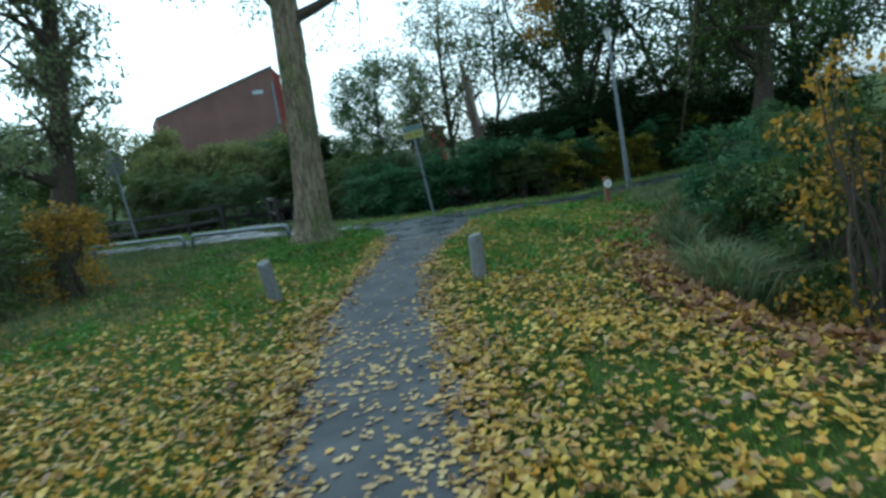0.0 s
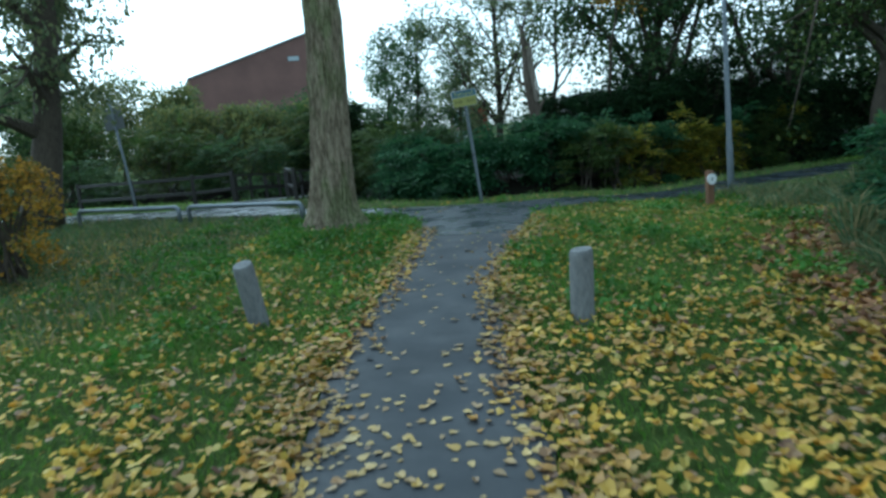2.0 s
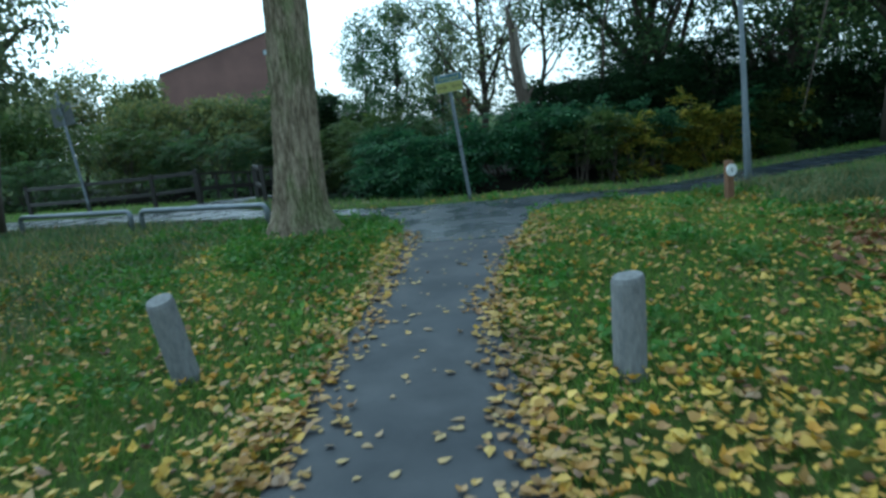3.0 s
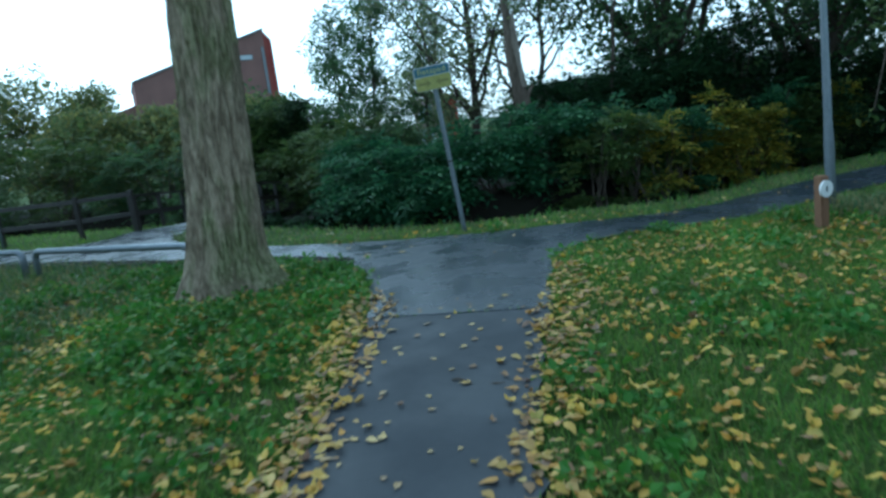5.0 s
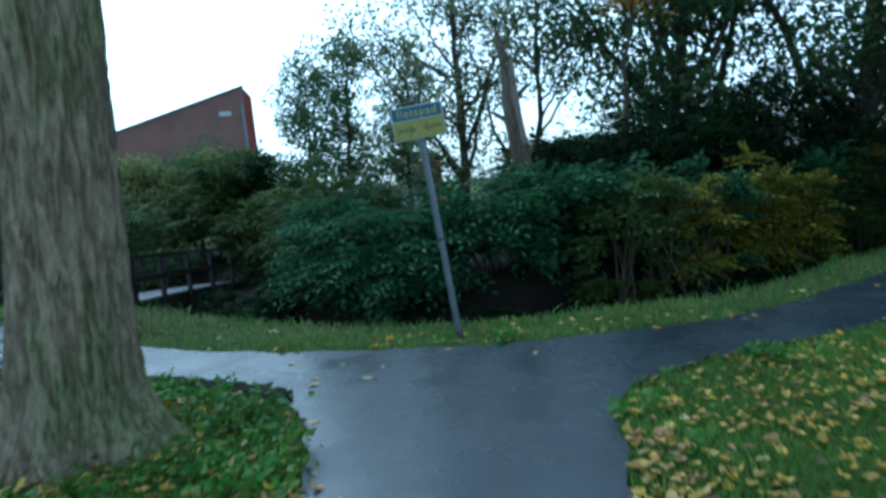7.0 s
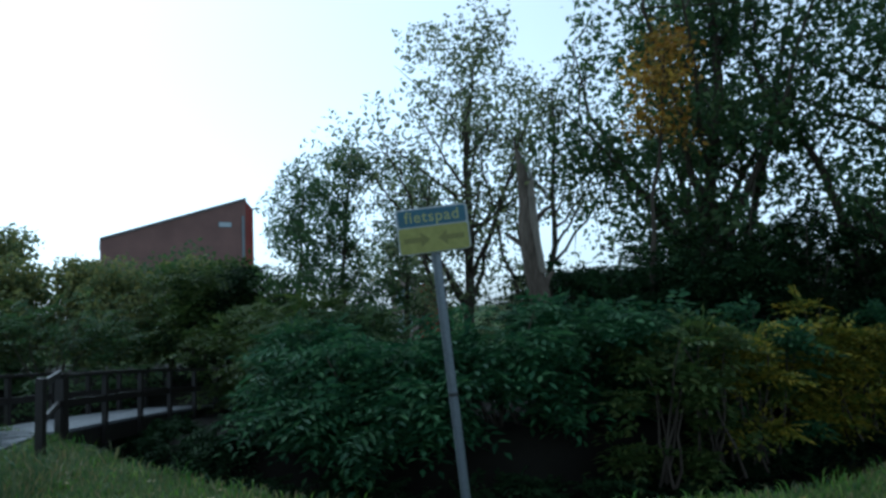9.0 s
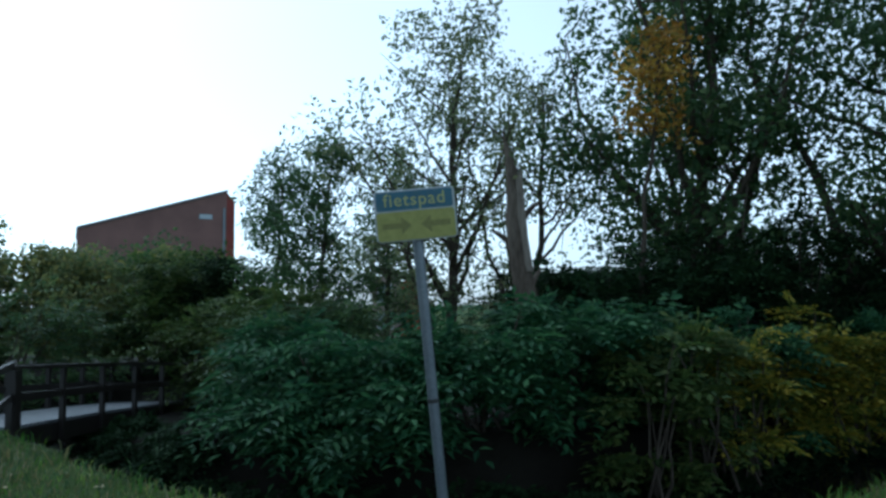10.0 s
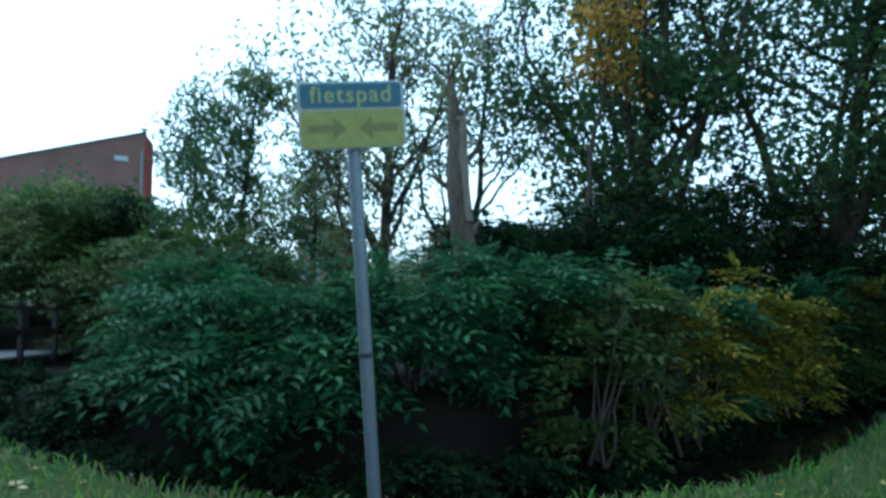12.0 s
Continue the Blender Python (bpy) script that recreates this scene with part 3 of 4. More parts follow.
litter(34000, -2.2, 1.4, -4, 16.4, edge_chance, 0.085, 0.064, "path_edge_leaves", M_LITTER_EDGE, "drifts of pale fallen leaves along the path edge", 0.6)
litter(11500, -1.8, 0.9, -4, 14.4, lambda x, y: np.where(paved(x, y), 0.05 + 0.62 * smooth((9.2 - y) / 3.0) * patchy(x, y, 2.6) * 1.3, 0), 0.03, 0.057,
       "path_leaves", M_LITTER_PALE, "scattered wet yellow leaves on the asphalt path", 0.25)
litter(2600, -9, 9, 14.4, 21, lambda x, y: np.where(paved(x, y), 0.075, 0.09) * (y < bank_y(x) - 0.2), 0.05, 0.07, "road_leaves", M_LITTER_PALE,
       "sparse fallen leaves on the cycle path and verge", 0.25)
litter(20000, 1.9, 6.5, 4.0, 13.5, lambda x, y: 0.9 * np.exp(-((x - np.interp(y, REEDS[:, 1], REEDS[:, 0]) - 0.45) / 0.75) ** 2), 0.06, 0.09, "hollow_leaves", M_LITTER2,
       "brown rotting leaves under the shrubs by the meadow")


# ---- trees and shrubs ----
def crooked(a, b, n, wobble):
    a, b = np.asarray(a, float), np.asarray(b, float)
    t = np.linspace(0, 1, n)[:, None]
    w = np.cumsum(RNG.normal(0, wobble, (n, 3)), 0)
    w -= t * w[-1]
    return a + (b - a) * t + w


def tree(name, at, tall, girth, lean=(0, 0), limbs=9, start=0.3, spread=0.35, count=9000, leaf=0.11, mat=M_LF_DARK, bark=M_BARK2, droop=0.5, clump=0.8,
         label="", category="tree", group="", sides=9, twigs=4, upward=0.55, stems=0):
    """A tapered trunk, limbs with twigs, and leaves in clumps along the twigs."""
    root = empty(name, (at[0], at[1], float(height(at[0], at[1])) - 0.05), label, category, group)
    top = np.array([(lean[0] + 0.06) * tall, lean[1] * tall, tall * 0.9])
    line = crooked((0, 0, 0), top, 12, 0.007 * tall)
    line[0] = (0, 0, 0)
    rad = girth * (1 - 0.85 * np.linspace(0, 1, 12)) * (1 + 0.6 * np.exp(-np.linspace(0, 1, 12) * 18))
    v, f = tube(line, rad, sides)
    part_mesh("trunk", v, f, bark, root, smooth=True)
    cents, rads = [], []
    for i in range(stems):
        a = 2 * math.pi * (i + RNG.uniform(0, 0.6)) / stems
        o = np.array([0, 0, 0.04 * tall])
        e = o + np.array([math.cos(a) * 0.26 * tall + 0.05 * tall, math.sin(a) * 0.2 * tall, tall * RNG.uniform(0.55, 0.8)])
        lv = crooked(o, e, 10, 0.012 * tall)
        wood = [tube(lv, girth * 0.6 * (1 - 0.85 * np.linspace(0, 1, 10)), 7)]
        for j in range(16):
            p = lv[RNG.integers(2, 10)]
            q = p + RNG.normal(0, 0.085 * tall, 3)
            wood.append(tube(crooked(p, q, 4, 0.04), girth * 0.13 * np.array([1, 0.7, 0.45, 0.2]), 4))
            for c in (q, (p + q) / 2):
                cents.append(c)
                rads.append(np.array([1, 1, 0.75]) * clump * RNG.uniform(0.35, 1.1))
        v, f = join(wood)
        part_mesh("stem", v, f, bark, root)
    for i in range(limbs):
        wood = []
        s = start + (1 - start) * (i + RNG.uniform(0, 0.8)) / limbs
        s = min(s, 0.98)
        o = np.array([np.interp(s, np.linspace(0, 1, 12), line[:, k]) for k in range(3)])
        r0 = float(np.interp(s, np.linspace(0, 1, 12), rad)) * 0.55
        a = RNG.uniform(0, 2 * math.pi)
        reach = spread * tall * (1.15 - 0.75 * s) * RNG.uniform(0.7, 1.2)
        e = o + np.array([math.cos(a) * reach, math.sin(a) * reach, reach * upward * RNG.uniform(0.5, 1.6)])
        lv = crooked(o, e, 7, 0.03 * reach)
        wood.append(tube(lv, r0 * (1 - 0.85 * np.linspace(0, 1, 7)), 6))
        for j in range(twigs):
            u = RNG.uniform(0.35, 1.0)
            p = lv[int(u * 6)]
            q = p + RNG.normal(0, 0.32 * reach + 0.15, 3) * (1, 1, 0.8) + (0, 0, 0.12 * reach)
            wood.append(tube(crooked(p, q, 4, 0.03), r0 * 0.3 * np.array([1, 0.7, 0.45, 0.2]), 4))
            for c in (q, (p + q) / 2):
                cents.append(c + RNG.normal(0, 0.1, 3))
                rads.append(np.array([1, 1, 0.75]) * clump * RNG.uniform(0.35, 1.1))
        wv_, wf_ = join(wood)
        part_mesh("limb", wv_, wf_, bark, root)
    cents, rads = np.array(cents), np.array(rads)
    lv_, lf_ = leaves(clump_points(cents, rads, count, 0.35), leaf, droop)
    part_mesh("crown", lv_, lf_, mat, root)
    return root


def shrub(name, at, size, count, leaf, mat, label, stems=9, clumps=26, droop=0.35, category="shrub", group="", wide=0.5, feather=True):
    """A bush of many stems, with leaf clumps of uneven outline from the ground up."""
    root = empty(name, (at[0], at[1], float(height(at[0], at[1])) - 0.04 + (at[2] if len(at) > 2 else 0)), label, category, group)
    sx, sy, sz = size
    cents, rads = [], []
    for i in range(stems):
        a = RNG.uniform(0, 2 * math.pi)
        q = RNG.uniform(0.2, 0.85)
        e = np.array([math.cos(a) * sx * q, math.sin(a) * sy * q, sz * RNG.uniform(0.55, 1.0)])
        v, f = tube(crooked((RNG.normal(0, 0.12), RNG.normal(0, 0.12), 0), e, 6, 0.04), 0.02 * (1 - 0.8 * np.linspace(0, 1, 6)) + 0.004, 5)
        part_mesh("stem", v, f, M_BARK2, root)
        cents.append(e)
        rads.append(np.array([0.32, 0.32, 0.3]) * max(0.5, min(sx, sz)) * RNG.uniform(0.4, 0.8))
    for i in range(clumps):
        a = RNG.uniform(0, 2 * math.pi)
        h = RNG.uniform(0.08, 0.9)
        w = math.sqrt(max(0.05, 1 - (h - 0.3) ** 2 * 1.7)) * RNG.uniform(0.25, 1.0) ** 0.6
        cents.append(np.array([math.cos(a) * sx * w, math.sin(a) * sy * w, h * sz]))
        rads.append(np.array([0.29, 0.29, 0.22]) * min(sx, sz) * RNG.uniform(0.45, 1.1))
    if feather:
        lv_, lf_ = sprays(clump_points(np.array(cents), np.array(rads), count // 9, 0.55), leaf, 4, droop, wide)
    else:
        lv_, lf_ = leaves(clump_points(np.array(cents), np.array(rads), count, 0.4), leaf, droop, 0.4, wide)
    part_mesh("foliage", lv_, lf_, mat, root)
    return root


# the big poplar beside the junction, furrowed trunk and flared roots
def poplar():
    root = empty("poplar_tree", (-3.13, 16.08, 0.0), "large old poplar with deeply furrowed grey-brown bark", "tree")
    rings, sides, tall = 170, 110, 8.0
    verts = []
    for i in range(rings):
        u = i / (rings - 1)
        z = -0.06 + tall * u ** 1.25
        r = 0.296 + 0.12 * math.exp(-z / 0.9) + 0.05 * math.exp(-z / 0.22) + 0.03 * math.exp(-z / 2.5) - 0.012 * max(0, z - 3)
        cx, cy = 0.33 * (1 - math.exp(-z / 2.2)) + 0.012 * z, 0.02 * math.sin(z)
        for k in range(sides):
            a = 2 * math.pi * k / sides
            p = Vector((math.cos(a) * 3.4, math.sin(a) * 3.4, z * 0.75))
            ridge = 1 - abs(noise.noise(p * 1.5 + Vector((3, 1, 0)))) * 2.2
            fine = noise.noise(Vector((math.cos(a) * 13, math.sin(a) * 13, z * 2.2)))
            flare = 0.28 * math.exp(-z / 0.28) * max(0, math.cos(a - 0.05)) ** 5 + 0.07 * math.exp(-z / 0.2) * (0.5 + 0.5 * math.cos(5 * a + 1))
            rr = r + flare + 0.042 * ridge + 0.02 * fine
            verts.append((cx + rr * math.cos(a), cy + rr * math.sin(a), z))
    faces = [[i * sides + k, i * sides + (k + 1) % sides, (i + 1) * sides + (k + 1) % sides, (i + 1) * sides + k] for i in range(rings - 1) for k in range(sides)]
    part_mesh("trunk", verts, faces, M_BARK, root, smooth=True)
    cents, rads = [], []
    for i in range(16):
        wood = []
        z = RNG.uniform(5.2, 7.8)
        a = RNG.uniform(0, 2 * math.pi) if i > 2 else (math.pi, 0.2, 2.6)[i]
        o = np.array([0.42 + 0.02 * z, 0, 5.0 if i < 2 else z])
        reach = RNG.uniform(1.8, 4.0)
        e = o + np.array([math.cos(a) * reach, math.sin(a) * reach, reach * RNG.uniform(0.35, 1.3)])
        lv = crooked(o, e, 7, 0.08)
        wood.append(tube(lv, 0.14 * (1 - 0.85 * np.linspace(0, 1, 7)), 7))
        for j in range(6):
            p = lv[RNG.integers(2, 7)]
            q = p + RNG.normal(0, 0.7, 3)
            wood.append(tube(crooked(p, q, 4, 0.05), 0.03 * np.array([1, 0.7, 0.45, 0.2]), 4))
            cents += [q, (p + q) / 2]
            rads += [np.array([0.55, 0.55, 0.45]) * RNG.uniform(0.5, 1.1)] * 2
        v, f = join(wood)
        part_mesh("limb", v, f, M_BARK2, root)
    lv_, lf_ = leaves(clump_points(np.array(cents), np.array(rads), 9000, 0.35), 0.09, 0.9)
    part_mesh("crown", lv_, lf_, M_LF_POPLAR, root)


poplar()
tree("poplar_tree", (-11.7, 20.6), 15, 0.38, (0.1, 0), 30, 0.16, 0.13, 17000, 0.15, M_LF_POPLAR, M_BARK2, 1.8, 0.7, "tall poplar with thin drooping autumn leaves", twigs=6, upward=0.75)

# beyond the ditch: the row of trees behind the sign
tree("forked_tree", (0.55, 29.0), 8.3, 0.15, (0.0, 0), 20, 0.2, 0.3, 9500, 0.12, M_LF_POPLAR, M_BARK2, 0.5, 0.62, "slender light-leaved tree with open crown", twigs=5, upward=1.0, stems=2)
tree("forked_tree", (2.7, 30.0), 8.2, 0.12, (0.0, 0), 14, 0.4, 0.24, 4000, 0.12, M_LF_POPLAR, M_BARK2, 0.5, 0.55, "slender light-leaved tree behind the dead trunk", twigs=5, upward=1.0, stems=2)
tree("young_tree", (-2.4, 30.5), 6.4, 0.09, (0, 0), 22, 0.04, 0.17, 9000, 0.1, M_LF_DARK, M_BARK2, 0.4, 0.42, "small upright tree with blue-green leaves", upward=0.9)
tree("young_tree", (-3.9, 31.5), 5.9, 0.09, (0, 0), 22, 0.04, 0.17, 8000, 0.1, M_LF_DARK, M_BARK2, 0.4, 0.42, "small upright tree with thin top", upward=0.9)
tree("young_tree", (-0.9, 32.0), 5.8, 0.09, (0, 0), 22, 0.04, 0.2, 8500, 0.1, M_LF_DARK, M_BARK2, 0.4, 0.45, "small upright tree with bluish leaves", upward=0.9)
tree("broad_tree", (6.3, 28.5), 13.5, 0.2, (-0.01, 0), 20, 0.12, 0.22, 21000, 0.17, M_LF_DARK, M_BARK2, 0.5, 0.85, "tall dark tree with several stems", twigs=7, upward=1.2, stems=5)
tree("broad_tree", (10.2, 27.5), 13.5, 0.22, (0.06, 0), 22, 0.12, 0.26, 24000, 0.17, M_LF_DARK, M_BARK2, 0.5, 1.0, "tall dark tree with a leaning trunk", twigs=7, upward=0.9, stems=3)
tree("broad_tree", (14.5, 28), 13.0, 0.25, (-0.02, 0), 24, 0.1, 0.3, 20000, 0.18, M_LF_DARK, M_BARK2, 0.5, 1.1, "tall dark tree in the wood edge", twigs=6, upward=0.7, stems=3)
tree("broad_tree", (11.0, 22.9), 12.5, 0.32, (0.02, 0), 26, 0.2, 0.28, 17000, 0.14, M_LF_OLIVE, M_BARK2, 0.6, 1.0, "broad tree with a thick bare trunk", twigs=6, upward=0.6)
tree("broad_tree", (17.5, 22), 12.0, 0.3, (0, 0), 24, 0.15, 0.32, 15000, 0.16, M_LF_DARK, M_BARK2, 0.5, 1.1, "dark tree behind the meadow shrubs", twigs=6)
tree("yellow_tree", (4.2, 26.6), 8.0, 0.08, (0.02, 0), 8, 0.66, 0.1, 1300, 0.13, M_LF_ORANGE, M_BARK2, 0.5, 0.42, "thin tree with a yellow leaf tuft", upward=0.7)
WILLOWS = (1, 2, 4, 6, 8, 11, 12, 13, 14)
for k, (hx, hy, hh) in enumerate([(-8.5, 36, 3.4), (-14.8, 36, 4.6), (-16.5, 38, 4.4), (-20.5, 38, 4.8), (-25, 40, 5.5), (-30, 40, 6.5), (-14, 33, 3.4), (-18.5, 33.5, 3.6), (-17.6, 36.5, 5.2), (-20.6, 36, 5.6), (-22.8, 37, 6.4),
                                  (-13.0, 34.6, 3.3), (-11.2, 35.2, 3.5), (-9.6, 34.4, 3.0), (-7.6, 35.0, 3.2), (-6.2, 34.2, 3.0)]):
    tree("willow_tree" if k in WILLOWS else "hedge_tree", (hx, hy), hh, 0.09, (0, 0), 16, 0.1, 0.34, 6500, 0.16, M_LF_WILLOW if k in WILLOWS else (M_LF_OLIVE if k % 2 else M_LF_DARK),
         M_BARK2, 0.5, 0.75, "bushy pale yellow-green willow" if k in WILLOWS else "bushy green tree in the far hedge", group="far hedge trees", upward=0.8)

# broken dead trunk
def snag():
    root = empty("dead_trunk", (1.98, 25.5, 0.0), "broken dead tree trunk with a split pale top", "dead tree")

    def shaft(name, z0, z1, r0, r1, x0, x1, y0, squash, mat, jag):
        rings, sides = 60, 28
        verts = []
        for i in range(rings):
            u = i / (rings - 1)
            z = z0 + (z1 - z0) * u
            r = r0 + (r1 - r0) * u + (0.1 * math.exp(-z / 0.4) if z0 < 0.1 else 0)
            cx = x0 + (x1 - x0) * u + 0.05 * math.sin(z * 1.9)
            for k in range(sides):
                a = 2 * math.pi * k / sides
                n = noise.noise(Vector((math.cos(a) * 2.5 + z0, math.sin(a) * 2.5, z * 0.8)))
                fine = noise.noise(Vector((math.cos(a) * 9, math.sin(a) * 9, z * 2.4 + z0)))
                k_top = 1.0 - jag * math.cos(a) + 0.5 * noise.noise(Vector((math.cos(a) * 3, math.sin(a) * 3, 7 + z0)))
                knee = z0 + 0.8 * (z1 - z0)
                top = z if u < 0.8 else knee + (z - knee) * k_top
                rr = r * (1 + 0.3 * n + 0.12 * fine)
                verts.append((cx + rr * math.cos(a), y0 + rr * squash * math.sin(a), top))
        faces = [[i * sides + k, i * sides + (k + 1) % sides, (i + 1) * sides + (k + 1) % sides, (i + 1) * sides + k] for i in range(rings - 1) for k in range(sides)]
        faces.append([(rings - 1) * sides + k for k in range(sides)])
        faces.append([k for k in range(sides)][::-1])
        return part_mesh(name, verts, faces, mat, root, smooth=True)

    shaft("trunk", 0.0, 4.35, 0.235, 0.12, 0.0, -0.52, 0.0, 1.0, M_SNAG, 0.5)
    tagged(shaft("split_slab", 2.2, 3.9, 0.1, 0.06, -0.17, -0.38, -0.11, 0.6, M_SNAG_PALE, -0.5), "pale barkless split wood")
    for z, a in ((2.6, 2.8), (3.1, 0.4), (1.9, 0.9)):
        o = np.array([-0.12 * z, 0, z])
        v, f = tube(crooked(o, o + np.array([math.cos(a) * 0.5, math.sin(a) * 0.3, 0.35]), 5, 0.03), np.array([0.07, 0.06, 0.05, 0.045, 0.03]), 7)
        part_mesh("branch_stub", v, f, M_SNAG, root)


snag()

# shrubs on the far bank of the ditch
BANK_SHRUBS = [(-2.45, 24.9, 0.85, 0.9, 1.45, M_LF_SHRUB), (-1.9, 22.9, 1.0, 1.0, 1.5, M_LF_SHRUB), (-0.8, 22.4, 1.2, 1.1, 1.3, M_LF_SHRUB), (0.6, 22.5, 1.2, 1.1, 1.7, M_LF_SHRUB),
               (1.9, 22.9, 1.1, 1.1, 1.75, M_LF_SHRUB), (3.1, 23.3, 0.9, 0.9, 1.65, M_LF_SHRUB), (4.3, 23.6, 0.75, 0.8, 1.6, M_LF_OLIVE), (5.7, 24.2, 0.7, 0.9, 1.6, M_LF_YELLOW),
               (7.0, 24.8, 0.7, 0.8, 1.7, M_LF_YELLOW), (8.4, 25.6, 1.0, 0.9, 1.8, M_LF_OLIVE), (10.0, 26.3, 1.2, 1.0, 1.9, M_LF_OLIVE)]
for bx, by, sx, sy, sz, mt in BANK_SHRUBS:
    shrub("shrub", (bx, by + 0.35, 0.0), (sx, sy, sz), 6800 if mt is M_LF_SHRUB else 4600, 0.165 if mt is M_LF_SHRUB else 0.14, mt,
          "dense dark green elder bush overhanging the ditch" if mt is M_LF_SHRUB else "leafy bush turning yellow on the ditch bank", clumps=30, group="ditch bank shrubs", wide=0.4)
# Undergrowth: the shade below the trees is painted into its leaves.
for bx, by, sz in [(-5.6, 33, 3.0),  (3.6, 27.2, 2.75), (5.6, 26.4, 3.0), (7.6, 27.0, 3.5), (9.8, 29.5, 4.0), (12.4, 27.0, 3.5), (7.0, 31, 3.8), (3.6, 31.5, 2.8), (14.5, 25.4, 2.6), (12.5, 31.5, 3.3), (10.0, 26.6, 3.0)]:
    shrub("undergrowth_bush", (bx, by), (2.0, 1.5, sz), 13000, 0.15, M_LF_SHADE, "dense undergrowth below the trees with shade-darkened leaf colour", clumps=40, group="dark undergrowth", category="bush")
for bx, by, sx, sz, mt in [(-2.9, 28.6, 1.6, 2.0, M_LF_OLIVE), (-2.1, 26.6, 1.3, 1.6, M_LF_DARK), (-4.6, 30.6, 1.6, 2.4, M_LF_OLIVE), (-9.5, 30.5, 2.2, 2.6, M_LF_DARK), (-13, 31, 2.4, 2.8, M_LF_OLIVE), (-17, 31.5, 2.4, 2.8, M_LF_DARK), (-22, 33, 3.0, 3.0, M_LF_OLIVE), (-28, 35, 3.0, 3.2, M_LF_DARK),
                           (-6.6, 32.5, 1.6, 3.0, M_LF_OLIVE), (-35, 38, 4.0, 4.5, M_LF_WILLOW)]:
    shrub("hedge_bush", (bx, by), (sx, 1.5, sz), 8000, 0.15, mt, "green hedge bush beyond the bridge", clumps=40, group="far hedge bushes", category="bush")

# Bushes added to fill the ditch; their near-black leaves imitate its shade.
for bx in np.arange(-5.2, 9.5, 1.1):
    shrub("bank_shade_bush", (bx, float(bank_y(bx)) + 2.85, 0.0), (0.8, 0.6, 0.75 if bx > -2.6 else 0.5), 3200, 0.1, M_LF_SHADE, "low added bush with shade-black leaves filling the ditch", stems=5, clumps=16,
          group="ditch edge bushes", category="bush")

# More added bushes cover the far bank with shade-coloured leaves.
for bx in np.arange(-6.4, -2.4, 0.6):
    shrub("bank_shade_bush", (bx, float(bank_y(bx)) + RNG.uniform(3.2, 3.8), -0.05), (0.8, 0.6, 0.34), 2200, 0.1, M_LF_SHADE, "low added bush with shade-black leaves by the bridge", stems=5, clumps=16,
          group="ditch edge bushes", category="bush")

for bx, up, mt in [(2.6, 1.15, M_LF_OLIVE), (3.35, 1.2, M_LF_OLIVE), (4.1, 1.2, M_LF_YELLOW), (4.9, 1.45, M_LF_SHRUB), (5.6, 1.3, M_LF_YELLOW), (6.3, 1.6, M_LF_YELLOW), (7.1, 1.35, M_LF_YELLOW), (7.9, 1.4, M_LF_SHRUB),
                   (8.8, 1.35, M_LF_OLIVE), (9.7, 1.5, M_LF_YELLOW)]:
    by = float(bank_y(bx)) + RNG.uniform(2.5, 2.9)
    shrub("bank_sapling", (bx, by, -0.7 - float(height(bx, by))), (0.5, 0.42, up + 0.75), 2100, 0.14, mt, "upright yellow-green bush rising from the ditch edge", stems=6, clumps=18,
          group="ditch edge saplings", category="bush", wide=0.45)

# shrubs at the meadow's edge and by the near tree
shrub("autumn_shrub", (3.85, 6.3), (1.0, 0.9, 2.5), 1900, 0.062, M_LF_RUSSET, "tall loose shrub with yellow and orange leaves", clumps=30, stems=18, wide=0.75, feather=False)
shrub("autumn_shrub", (4.1, 7.5), (1.0, 0.9, 2.1), 4200, 0.07, M_LF_OLIVE, "loose shrub with yellowing green leaves", clumps=22, stems=12, wide=0.7, feather=False)
for bx, by, sz in [(4.2, 9.2, 1.3), (4.9, 11.0, 1.2), (5.6, 12.8, 1.2), (6.4, 14.4, 1.4), (7.6, 16.0, 1.6), (6.0, 9.6, 1.7), (7.2, 12.0, 1.7), (9.0, 17.6, 1.9), (6.2, 6.6, 2.1)]:
    shrub("meadow_shrub", (bx, by), (0.9, 0.85, sz), 3600, 0.1, M_LF_DARK if by > 11 else M_LF_OLIVE, "tangled green shrub at the meadow edge", clumps=26, group="meadow edge shrubs", feather=False)
for bx, by, sz in [(4.3, 10.5, 2.0), (3.95, 9.3, 1.5), (4.9, 12.2, 1.9), (4.5, 8.5, 1.75)]:
    shrub("sapling", (bx, by), (0.5, 0.5, sz), 1700, 0.12, M_LF_SHRUB, "upright green sapling with feathered leaves", stems=7, clumps=16, group="meadow edge saplings", wide=0.4)
shrub("orange_bush", (-7.1, 13.0), (0.85, 0.8, 1.9), 3000, 0.075, M_LF_RUSSET, "small bush with orange and green leaves", clumps=44, stems=16, wide=0.7, feather=False)
for bx, by, sz in [(-8.4, 13.6, 2.0), (-9.8, 15.0, 2.4), (-8.0, 11.4, 1.8), (-12, 16.5, 2.4)]:
    shrub("meadow_shrub", (bx, by), (1.0, 0.9, sz), 4600, 0.1, M_LF_OLIVE, "tangled green shrub below the poplar", clumps=26, group="poplar foot shrubs")


def sedge(n, line, spread, tall, name, label):
    g = RNG.integers(0, 64, n)
    i = RNG.uniform(0, len(line) - 1.001, 64)[g]
    a = i.astype(int)
    p = line[a] + (line[a + 1] - line[a]) * (i - a)[:, None]
    off = RNG.normal(0, 1, (64, 2)) * spread
    x, y = p[:, 0] + 1.7 * spread + np.abs(off[g, 0]) * 0.9 + RNG.normal(0, 0.08, n), p[:, 1] + off[g, 1] + RNG.normal(0, 0.08, n)
    blades(x, y, tall, 0.017, 1.0, M_REED, name, label)


